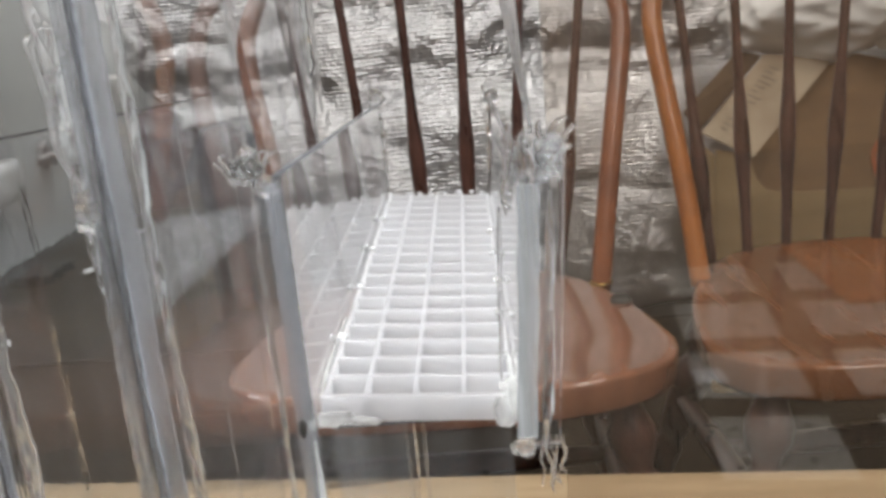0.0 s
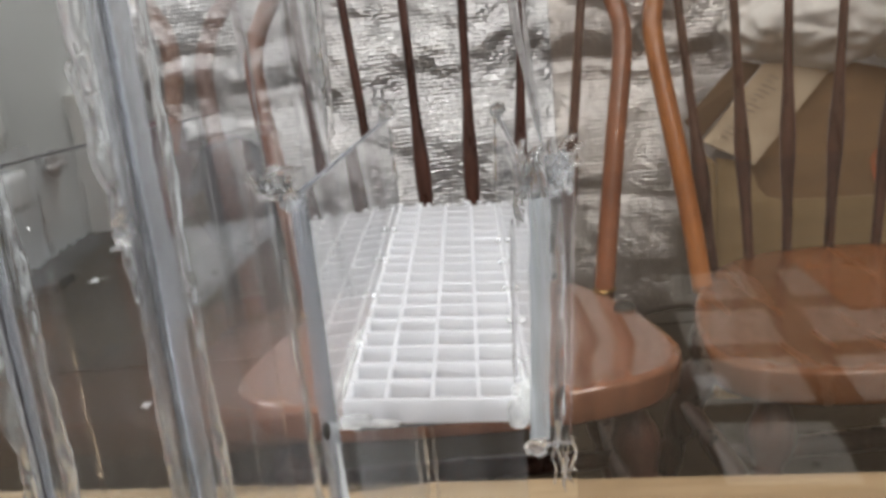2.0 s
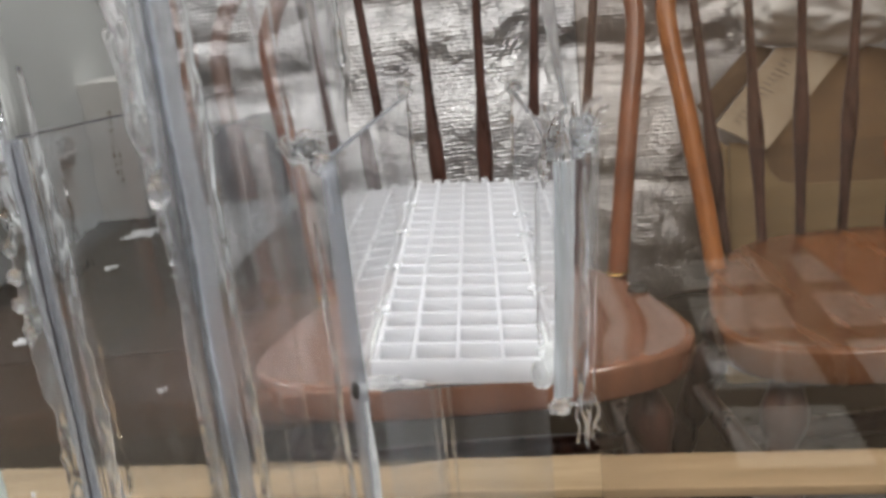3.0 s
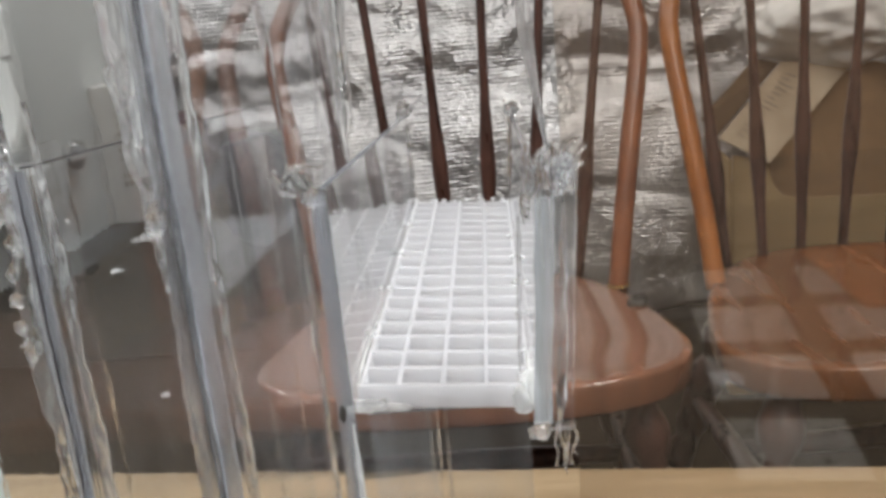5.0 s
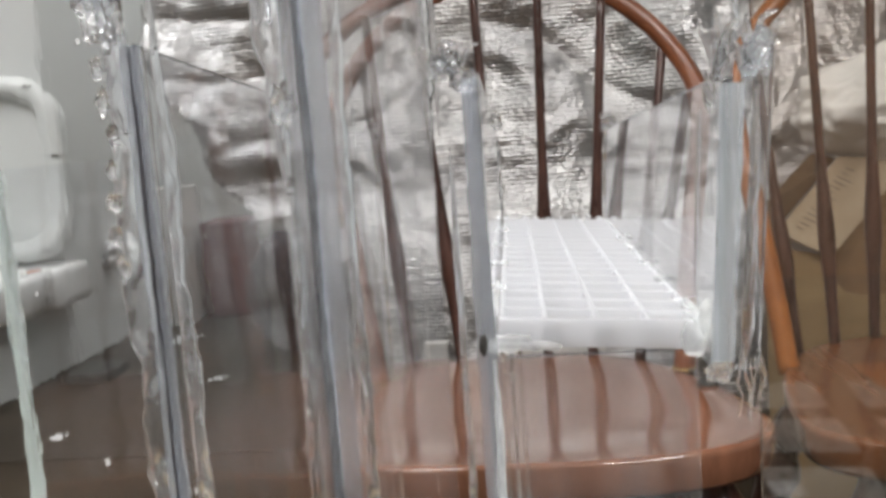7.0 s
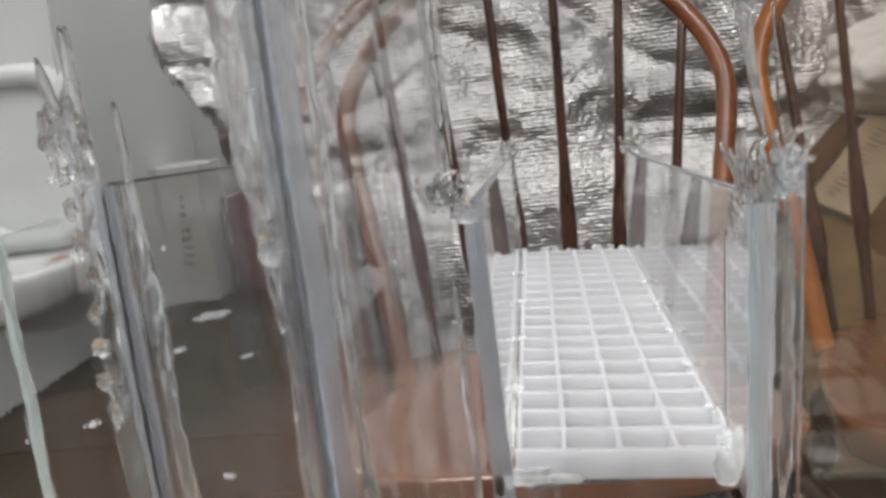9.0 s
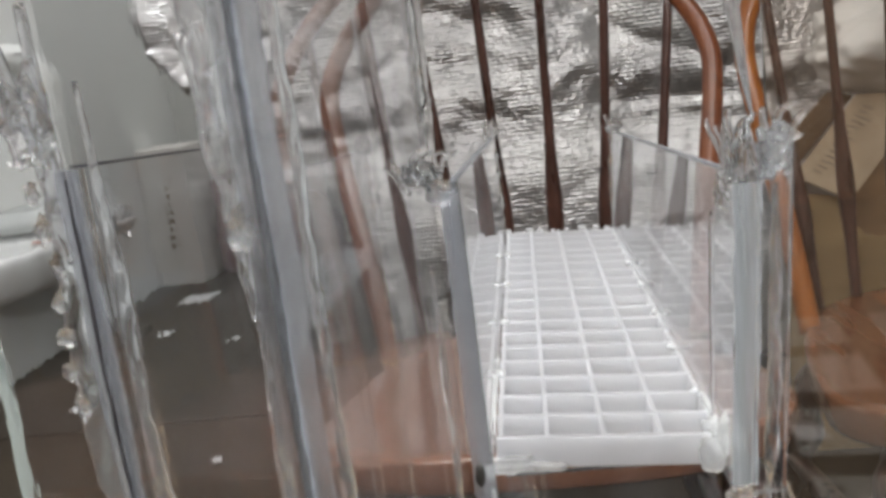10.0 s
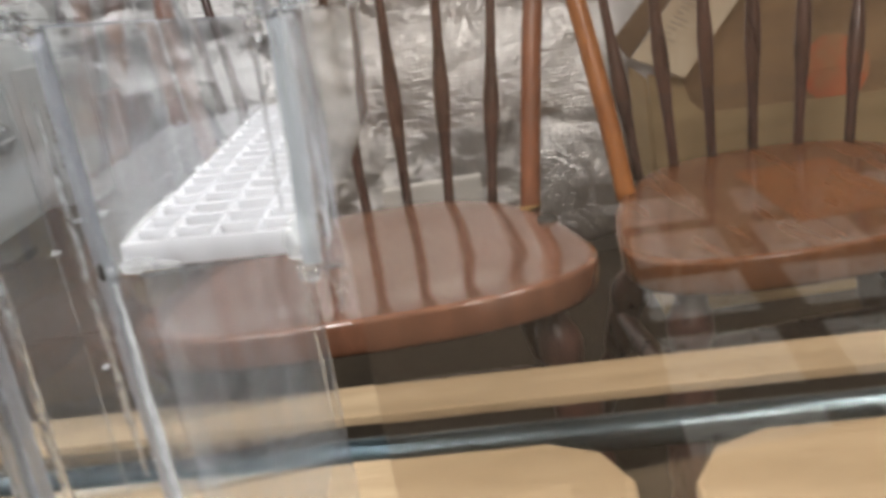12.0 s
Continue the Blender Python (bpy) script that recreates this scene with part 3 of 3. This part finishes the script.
part("rose", lathe([(0.045, -0.02), (0.05, 0.0), (0.046, 0.012), (0.02, 0.016), (0.018, 0.03)], 24), "metal", valve, "", True)
part("lever", box(-0.007, 0.007, -0.13, 0.0, 0.03, 0.042, 0.004), "ceramic", valve, "white lever")


def scrap(name, x, y, s, seed, label, material="paper"):
    bm = bmesh.new()
    n = 7
    vs = [[bm.verts.new((x + s * (i / n - 0.5), y + s * (j / n - 0.5), FLOOR + 0.008 + 0.018 * abs(noise.noise(Vector((i * 0.6, j * 0.6, seed)))))) for j in range(n + 1)] for i in range(n + 1)]
    for i in range(n):
        for j in range(n):
            bm.faces.new((vs[i][j], vs[i + 1][j], vs[i + 1][j + 1], vs[i][j + 1]))
    ob = part(name, bm, material, None, "", True)
    ob.modifiers.new("thickness", "SOLIDIFY").thickness = 0.002
    return tagged(ob, label, "paper")


scrap("paper_scrap", -1.125, 2.66, 0.10, 2, "crumpled white paper scrap on the floor")
scrap("paper_scrap", -1.085, 2.26, 0.028, 5, "small white paper scrap on the floor")
scrap("paper_scrap", -1.07, 1.69, 0.028, 7, "small white paper scrap on the floor")
scrap("paper_scrap", -0.84, 2.14, 0.032, 13, "small white paper scrap on the floor")
scrap("paper_scrap", -0.625, 1.34, 0.013, 17, "small white paper scrap on the floor")
scrap("paper_scrap", 0.435, -1.255, 0.055, 11, "small white paper chip lying on a floor tile")
# out of view; added so that the pane mirrors an orange glow
mat = box(0.80, 1.04, -1.98, -1.56, FLOOR + 0.0045, FLOOR + 0.014, 0.004)
tagged(part("orange_glow_patch", mat, "orange_patch"), "orange-brown patch added on the tiled floor for an orange reflection", "mat")
tagged(part("rubber_strip", box(-1.30, -1.17, 2.18, 2.34, FLOOR, FLOOR + 0.03, 0.006), "rubber"), "dark rubber strip on the floor by the wall", "strip")


# ---- low table ----
table = empty("low_table", pose(0, 0, FLOOR, 0, 0, -5.8), "low pale wooden table with a dark steel rail", "table")
TT = -0.235 - FLOOR
part("plank", box(-0.9, 1.3, 0.306, 0.354, TT - 0.008, TT, 0.0015), "pale_wood", table, "long pale wooden plank")


def slab(x0, x1, y0, y1, cut, name):
    out = [(x0, y0), (x1, y0), (x1, y1 - cut), (x1 - cut * 0.35, y1 - cut * 0.3), (x1 - cut, y1), (x0 + cut, y1), (x0 + cut * 0.35, y1 - cut * 0.3), (x0, y1 - cut)]
    part(name, prism(out, TT - 0.024, TT, 0.003), "pale_wood", table, "pale wooden tabletop slab with cut corners")


slab(-0.9, 0.167, -0.18, 0.246, 0.05, "tabletop_slab")
slab(0.200, 1.3, -0.18, 0.240, 0.05, "tabletop_slab")
part("rail", sweep([Vector((-0.9 + 0.1 * i, 0.276, TT - 0.015)) for i in range(23)], 0.0125, 20), "steel", table, "dark steel tube with bright highlights", True)
for x in (-0.8, 1.2):
    part("crossbar", box(x - 0.03, x + 0.03, -0.15, 0.35, TT - 0.07, TT - 0.029), "pale_wood", table)
    part("batten", box(x - 0.02, x + 0.02, 0.310, 0.350, TT - 0.029, TT - 0.008), "pale_wood", table)
    for y in (-0.12, 0.32):
        part("leg", box(x - 0.025, x + 0.025, y - 0.025, y + 0.025, 0, TT - 0.07, 0.004), "pale_wood", table)


# ---- acrylic fins with hot glue ----
P = 0.015
H = 0.235
rack = empty("acrylic_channel_rack", pose(0, 0, -H), "clear acrylic channels with parallel fins stuck together with hot glue", "acrylic rack")


def unlit(ob):
    ob.visible_shadow = False
    return ob


def fin(x, y0, y1, z0, front_top, back_top, material, label, lean=0.0, slew=0.0):
    """An upright sheet along y with a sloping top, 3 mm thick."""
    bm = bmesh.new()
    quad = [(y0, z0), (y1, z0), (y1, back_top), (y0, front_top)]
    va = [bm.verts.new((x + lean * z + slew * (y - y0) - 0.0015, y, z + H)) for y, z in quad]
    vb = [bm.verts.new((x + lean * z + slew * (y - y0) + 0.0015, y, z + H)) for y, z in quad]
    bm.faces.new(va)
    bm.faces.new(vb[::-1])
    for k in range(4):
        bm.faces.new((va[k], vb[k], vb[(k + 1) % 4], va[(k + 1) % 4]))
    bmesh.ops.recalc_face_normals(bm, faces=bm.faces[:])
    return unlit(part("fin", bm, material, rack, label))


def edge_strip(x, y, z0, z1, w, seed, lean=0.0, material="acrylic_edge", thick=0.0012):
    """A sawn front edge: a flat strip with slightly ragged sides."""
    bm = bmesh.new()
    n = int((z1 - z0) / 0.003)
    rows_ = []
    for i in range(n + 1):
        z = z0 + (z1 - z0) * i / n
        q = Vector((seed * 3.1, 0, z * 160))
        l = -w / 2 + 0.0005 * noise.noise(q) + 0.0008 * noise.noise(q * 0.17)
        r = w / 2 + 0.0005 * noise.noise(q + Vector((9, 2, 0))) + 0.0008 * noise.noise(q * 0.17 + Vector((4, 4, 0)))
        xc = x + lean * z
        rows_.append([bm.verts.new((xc + a, y + b, z + H)) for a, b in ((l, 0), (l, -thick), (r, -thick), (r, 0))])
    for a, b in zip(rows_, rows_[1:]):
        for k in range(4):
            bm.faces.new((a[k], a[(k + 1) % 4], b[(k + 1) % 4], b[k]))
    bm.faces.new(rows_[0])
    bm.faces.new(rows_[-1][::-1])
    bmesh.ops.recalc_face_normals(bm, faces=bm.faces[:])
    return unlit(part("sawn_edge", bm, material, rack, "frosted blue-grey sawn acrylic edge"))


def smear(x, y, z0, z1, left, right, seed, material="glue", lean=0.0):
    """A thin pressed-out film of glue with a ragged outline, thicker in ridges."""
    bm = bmesh.new()
    n = max(8, int((z1 - z0) / 0.0022))
    m = 7
    grid = []
    for i in range(n + 1):
        z = z0 + (z1 - z0) * i / n
        s_ = i / n
        fade = min(1, 5 * s_ + 0.25, 5 * (1 - s_) + 0.25)
        q = Vector((seed * 2.7, 1.3, z * 45))
        l = x - left * fade * (1 + 0.5 * noise.noise(q) + 0.28 * noise.noise(q * 4.3))
        r = x + right * fade * (1 + 0.5 * noise.noise(q + Vector((8, 0, 0))) + 0.28 * noise.noise(q * 4.3 + Vector((8, 0, 0))))
        row = []
        for j in range(m + 1):
            u = j / m
            th = 0.0003 + 0.0022 * (u * (1 - u) * 4) ** 0.5 * abs(0.45 + noise.noise(Vector((u * 4 + seed, 0, z * 120))) + 0.5 * noise.noise(Vector((u * 9 + seed, 2, z * 300))))
            row.append(bm.verts.new((l + (r - l) * u + lean * z, y - th, z + H)))
        grid.append(row)
    back = [[bm.verts.new((v.co.x, y, v.co.z)) for v in row] for row in grid]
    for i in range(n):
        for j in range(m):
            bm.faces.new((grid[i][j], grid[i][j + 1], grid[i + 1][j + 1], grid[i + 1][j]))
            bm.faces.new((back[i][j], back[i + 1][j], back[i + 1][j + 1], back[i][j + 1]))
        bm.faces.new((grid[i][0], grid[i + 1][0], back[i + 1][0], back[i][0]))
        bm.faces.new((grid[i][m], back[i][m], back[i + 1][m], grid[i + 1][m]))
    for i in (0, n):
        for j in range(m):
            bm.faces.new((grid[i][j], grid[i][j + 1], back[i][j + 1], back[i][j]))
    bmesh.ops.recalc_face_normals(bm, faces=bm.faces[:])
    return unlit(part("glue_smear", bm, material, rack, "", True))


def glue(points, r, seed, material="glue", name="glue_bead", rough=0.45, flat=0.6):
    return unlit(part(name, bead([(x, y, z + H) for x, y, z in points], r, seed, rough, flat, 0.0025), material, rack, "", True))


def glue_blob(c, s, seed, material="glue", rough=0.6):
    return unlit(part("glue_blob", lump((c[0], c[1], c[2] + H), s, seed, rough, 2.0, 4), material, rack, "", True))


def crumple(c, w, h, count, seed, rad=0.0009):
    """A tuft of stringy glue: short looping strands fanned over a joint."""
    rng = random.Random(seed)
    for k in range(count):
        x = c[0] + w * (rng.random() - 0.5)
        lift = h * rng.uniform(0.4, 1.1)
        side = w * rng.uniform(-0.35, 0.35)
        pts = [(x, c[1], c[2] - h * 0.35), (x + side * 0.5, c[1] - 0.002 * rng.random(), c[2] + lift * 0.35), (x + side, c[1] - 0.003 * rng.random(), c[2] + lift * 0.8), (x + side * 1.5 + 0.002, c[1], c[2] + lift * rng.uniform(0.7, 1.0))]
        glue(pts, rad * rng.uniform(0.6, 1.5), seed * 7 + k, "glue", "glue_strand", 0.5, 0.8)


XA, XB, XC, XD = -0.0945, -0.0475, -0.001, 0.0625
LEAN = math.tan(radians(3.9))  # the outer channel wall stands square to the grid
fin(XA, -0.010, 0.285, -H, 0.084, 0.066, "acrylic_clean", "clear acrylic fin")
fin(XB, -0.010, 0.285, -H, 0.36, 0.36, "acrylic_smeared", "tall smeared acrylic fin", 0.0, 0.028)
fin(XC, -0.008, 0.283, -H, 0.070, 0.052, "acrylic", "clear acrylic fin")
fin(XD, -0.008, 0.287, -0.016, 0.064, 0.047, "acrylic", "clear acrylic fin", LEAN)
fin(-0.251, 0.186, 0.34, -H, 0.05, 0.05, "acrylic_clean", "clear acrylic fin")
# front panes between the fins
unlit(part("front_pane", box(-0.56, XB - 0.002, -0.0060, -0.0035, 0.0, 0.36 + H), "pane_wavy", rack, "clear acrylic front pane"))
unlit(part("front_pane", box(XD + 0.0115, 1.0, -0.0060, -0.0035, 0.0, 0.36 + H), "pane", rack, "clear acrylic front pane"))
unlit(part("front_pane", box(XC + 0.004, XD - 0.004, 0.0040, 0.0065, 0.0, H - 0.0135), "acrylic", rack, "clear acrylic front pane under the grid"))
# sawn edges
edge_strip(XA - 0.0016, -0.0105, -H, 0.084, 0.0026, 1)
edge_strip(XA + 0.0016, -0.0110, -H, 0.084, 0.0026, 6)
edge_strip(XA, -0.0122, -H, 0.082, 0.0008, 7, 0, "slit", 0.0004)
edge_strip(XB - 0.0022, -0.0105, -H, 0.36, 0.0052, 2, 0, "edge_clear")
edge_strip(XB - 0.0056, -0.0108, -H, 0.062, 0.0008, 9, 0, "glue", 0.0008)
edge_strip(XB + 0.0002, -0.0116, -H, 0.062, 0.0007, 10, 0, "glue", 0.0006)
edge_strip(XB + 0.0038, -0.0100, -H, 0.36, 0.0056, 8, 0, "edge_mid")
edge_strip(XC - 0.0010, -0.0085, -H, 0.068, 0.0048, 3)
edge_strip(XD + 0.0012, -0.0085, -0.014, 0.062, 0.0060, 4, LEAN, "edge_frost")
edge_strip(-0.251, 0.185, -H, 0.05, 0.0068, 5, 0, "edge_pale")
# pressed glue along the joints
smear(XA - 0.0045, -0.0062, -H, 0.125, 0.0062, 0.002, 11)
smear(XA - 0.005, -0.0066, 0.06, 0.112, 0.006, 0.002, 12)
smear(XA + 0.0045, -0.0062, -H, 0.105, 0.001, 0.0034, 13)
smear(XB - 0.0075, -0.0062, 0.04, 0.36, 0.0055, 0.003, 14)
smear(XB - 0.0065, -0.0062, -H, 0.045, 0.0022, 0.002, 15)
smear(XB + 0.0085, -0.0062, -H, 0.30, 0.001, 0.0024, 16)
smear(XC - 0.0075, -0.0082, -0.08, 0.05, 0.0012, 0.0008, 17)
smear(XC + 0.0010, -0.0095, -H, -0.010, 0.0018, 0.0016, 18, "glue_white")
smear(XD + 0.0066, -0.0118, -0.016, 0.062, 0.0012, 0.0022, 19, lean=LEAN)
glue([(XD - 0.0030, -0.007, 0.056), (XD - 0.0045, -0.007, 0.03), (XD - 0.0060, -0.007, 0.004)], 0.0006, 21)
glue([(XA - 0.006, -0.011, 0.082), (XA - 0.008, -0.011, 0.10), (XA - 0.012, -0.010, 0.118)], 0.0016, 22)
for k, (gy, zt, zb, r) in enumerate(((0.05, 0.10, -0.15, 0.0008), (0.13, 0.30, -0.04, 0.0008), (0.22, 0.22, -0.16, 0.0011))):
    glue([(XB + 0.0018, gy, zt), (XB + 0.0020, gy + 0.003, (zt + zb) / 2), (XB + 0.0018, gy, zb)], r, 90 + k, "glue", "glue_drip", 0.5, 0.7)
XE = XB + 0.0075  # the tall fin's back edge
glue([(XE, 0.288, 0.36), (XE, 0.289, 0.2), (XE, 0.288, 0.04)], 0.0048, 23)
glue([(XE + 0.005, 0.289, 0.36), (XE + 0.006, 0.289, 0.2), (XE + 0.006, 0.288, 0.05)], 0.0016, 24)
glue([(XC, 0.285, 0.056), (XC, 0.286, 0.0), (XC, 0.285, -H)], 0.0024, 25)
glue([(XC + 0.006, 0.285, -0.02), (XC + 0.007, 0.286, -0.1), (XC + 0.007, 0.285, -H)], 0.0012, 26)
glue([(XD + 0.0034, 0.290, 0.050), (XD, 0.290, 0.0)], 0.0024, 27)
# sawn top edges
for x, zf, zb, mat_, y1 in ((XA, 0.0845, 0.0665, "slit", 0.285), (XC, 0.0705, 0.0525, "acrylic_edge", 0.283), (XD + 0.0038, 0.0645, 0.0475, "acrylic_edge", 0.287)):
    bm = sweep([Vector((x, -0.008 + (y1 + 0.008) * i / 12, H + zf + (zb - zf) * i / 12)) for i in range(13)], 0.00045, 6)
    unlit(part("top_edge", bm, mat_, rack, "", True))
# dried specks on the panes
rng = random.Random(7)
for k in range(26):
    x, z = rng.uniform(-0.20, -0.058), rng.uniform(-0.15, 0.10)
    if abs(x - XA) < 0.006:
        continue
    unlit(part("glue_spot", lump((x, -0.0065, z + H), (rng.uniform(0.0003, 0.0009), 0.0004, rng.uniform(0.0004, 0.0012)), k, 0.5, 2, 2), "glue_white", rack, "", True))
# lumps and tufts at the joints
glue_blob((XA - 0.008, -0.010, 0.096), (0.0055, 0.002, 0.010), 31)
rng = random.Random(29)
for k in range(9):
    glue_blob((XA - 0.0105 + rng.uniform(-0.0015, 0.0015), -0.008, 0.022 + 0.0095 * k), (rng.uniform(0.0010, 0.0022), 0.0012, rng.uniform(0.0018, 0.0042)), 130 + k, "glue", 0.8)
glue_blob((XB - 0.006, -0.011, 0.064), (0.0028, 0.0016, 0.005), 32, "glue", 0.9)
glue_blob((XC - 0.007, -0.011, 0.073), (0.0038, 0.0016, 0.0026), 33)
glue_blob((XC - 0.003, -0.010, 0.068), (0.0030, 0.0020, 0.0030), 38)
glue_blob((XD + 0.0115, -0.0125, 0.070), (0.0030, 0.0014, 0.0050), 34)
glue_blob((XD - 0.0010, -0.010, 0.060), (0.0014, 0.0012, 0.0042), 39)
glue_blob((XD - 0.001, -0.0105, -0.0165), (0.0036, 0.002, 0.0024), 35)
glue_blob((XD + 0.0035, 0.289, 0.050), (0.004, 0.003, 0.004), 36)
glue_blob((XC, 0.286, 0.056), (0.004, 0.003, 0.005), 37)
crumple((XD + 0.006, -0.0105, 0.067), 0.015, 0.013, 20, 41, 0.0007)
crumple((XC - 0.007, -0.0100, 0.071), 0.011, 0.008, 14, 42, 0.0006)
crumple((XB - 0.008, -0.0080, 0.095), 0.008, 0.022, 8, 43, 0.0006)
crumple((XD + 0.0035, 0.289, 0.050), 0.007, 0.008, 4, 44, 0.0006)
for k in range(3):
    glue([(XD + 0.007, -0.010, 0.076), (XD + 0.005 - 0.002 * k, -0.010, 0.10 + 0.008 * k), (XD + 0.004 - 0.002 * k, -0.010, 0.125 + 0.012 * k)], 0.0006, 60 + k, "glue", "glue_strand")
rng = random.Random(17)
for k in range(6):
    x, z = XD + 0.0045 + 0.0013 * k, -0.012
    pts = [(x, -0.0125, z)]
    for step in range(5):
        x += rng.uniform(-0.0022, 0.0022)
        z -= rng.uniform(0.0018, 0.0048)
        pts.append((x, -0.0125 + rng.uniform(-0.0012, 0.0012), z))
    glue(pts, rng.uniform(0.00025, 0.00045), 70 + k, "glue", "glue_strand", 0.7)
# flange beyond the outer channel wall
bm = box(XD + 0.003, XD + 0.0110, -0.0115, -0.009, -0.016 + H, 0.074 + H, 0.0006)
for v in bm.verts:
    v.co.x += LEAN * (v.co.z - H)
unlit(part("flange", bm, "acrylic", rack, "clear acrylic flange"))

# ---- white louvre grid in the channel ----
TALL = 0.0085
grate = empty("grid_shelf", LEVEL @ pose(0, 0, -TALL), "white plastic egg-crate grid lying in the acrylic channel", "grid")
ROWS, COLS = 18, 4
cross = box(0.0015, 0.0605, -0.0006, 0.0006, 0, TALL)
me_cross = bpy.data.meshes.new("cross_slat")
cross.to_mesh(me_cross)
me_cross.materials.append(M["white_plastic"])
long = box(-0.0006, 0.0006, 0.0006, 18.45 * P, 0, TALL - 0.0003)
me_long = bpy.data.meshes.new("long_slat")
long.to_mesh(me_long)
me_long.materials.append(M["white_plastic"])
for j in range(ROWS + 1):
    ob = new("cross_slat", me_cross)
    ob.parent = grate
    ob.location = (0, j * P, random.uniform(-0.0002, 0.0002))
    ob.rotation_euler = (radians(random.uniform(-2, 2)) if j else 0, 0, radians(random.uniform(-0.25, 0.25)))
for i in range(COLS + 1):
    ob = new("long_slat", me_long)
    ob.parent = grate
    ob.location = (min(max(i * P, 0.0025), 0.0597), 0, 0)


def tray_glue(points, r, seed, rough=0.4, flat=0.6):
    return unlit(part("glue_bead", bead(points, r, seed, rough, flat, 0.0025), "glue_white", grate, "", True))


for c, sz, k in (((0.004, -0.0008, 0.0012), (0.0065, 0.0010, 0.0026), 80), ((0.013, -0.0008, 0.0004), (0.0060, 0.0009, 0.0014), 86), ((0.0575, -0.0012, 0.0030), (0.0036, 0.0016, 0.0050), 81), ((0.0605, -0.0020, 0.0090), (0.0022, 0.0022, 0.0060), 87), ((0.0585, 0.003, 0.0085), (0.0030, 0.0050, 0.0022), 88)):
    unlit(part("glue_blob", lump(c, sz, k, 0.5, 2.2, 3), "glue_white", grate, "", True))
tray_glue([(0.0595, 0.002, 0.0075), (0.0600, 0.012, 0.009), (0.0598, 0.03, 0.0085)], 0.0014, 84)
tray_glue([(0.001, 0.002, 0.0080), (0.0008, 0.03, 0.0085), (0.001, 0.07, 0.008)], 0.0009, 85)
for k in range(9):
    x, y = (0.0025, 0.02 + 0.028 * k) if k % 2 else (0.0588, 0.03 + 0.02 * k)
    unlit(part("glue_spot", lump((x, y, TALL), (0.0016, 0.0028, 0.0012), 50 + k, 0.5, 2, 2), "glue_white", grate, "", True))
for k in range(8):
    x = 0.005 + 0.0072 * k + random.uniform(-0.003, 0.003)
    part("cut_stub", lump((x, 18.2 * P, TALL + random.uniform(-0.0004, 0.0012)), (random.uniform(0.0008, 0.0022), 0.0012, random.uniform(0.0006, 0.0017)), 120 + k, 0.5, 1.5, 2), "white_plastic", grate, "", True)
part("dark_speck", lump((-0.0025, -0.0105, 0.0030), (0.0012, 0.0008, 0.0034), 83, 0.25, 1.5, 2), "rubber", grate, "small dark smudge", True)

# ---- floor tiles, the pieces last ----
tile_bm = box(-0.094, 0.094, -0.094, 0.094, 0, 0.004, 0.0012, 1)
me_tile = bpy.data.meshes.new("floor_tile")
tile_bm.to_mesh(me_tile)
me_tile.materials.append(M["tile"])
stud_bm = bmesh.new()
bmesh.ops.create_circle(stud_bm, cap_ends=True, segments=10, radius=0.007)
me_stud = bpy.data.meshes.new("inlay")
stud_bm.to_mesh(me_stud)
me_stud.materials.append(M["stud"])
for i in range(0, 6):
    for j in range(-4, 3):
        turn = pose(0, 0, 0, 0, 0, 6.5) @ Vector((0.262 * i, -0.263 * j, 0))
        ob = new("floor_tile", me_tile)
        ob.parent = floor_ob
        ob.location = (0.506 + turn.x + random.uniform(-0.003, 0.003), -1.272 + turn.y + random.uniform(-0.003, 0.003), FLOOR)
        ob.rotation_euler = (0, 0, radians(6.5 + random.uniform(-0.8, 0.8)))
        for sx, sy in ((-0.055, -0.045), (0.05, -0.052), (0.045, 0.05), (-0.05, 0.048)):
            st = new("inlay", me_stud)
            st.parent = ob
            st.location = (sx + random.uniform(-0.006, 0.006), sy + random.uniform(-0.006, 0.006), 0.0046)
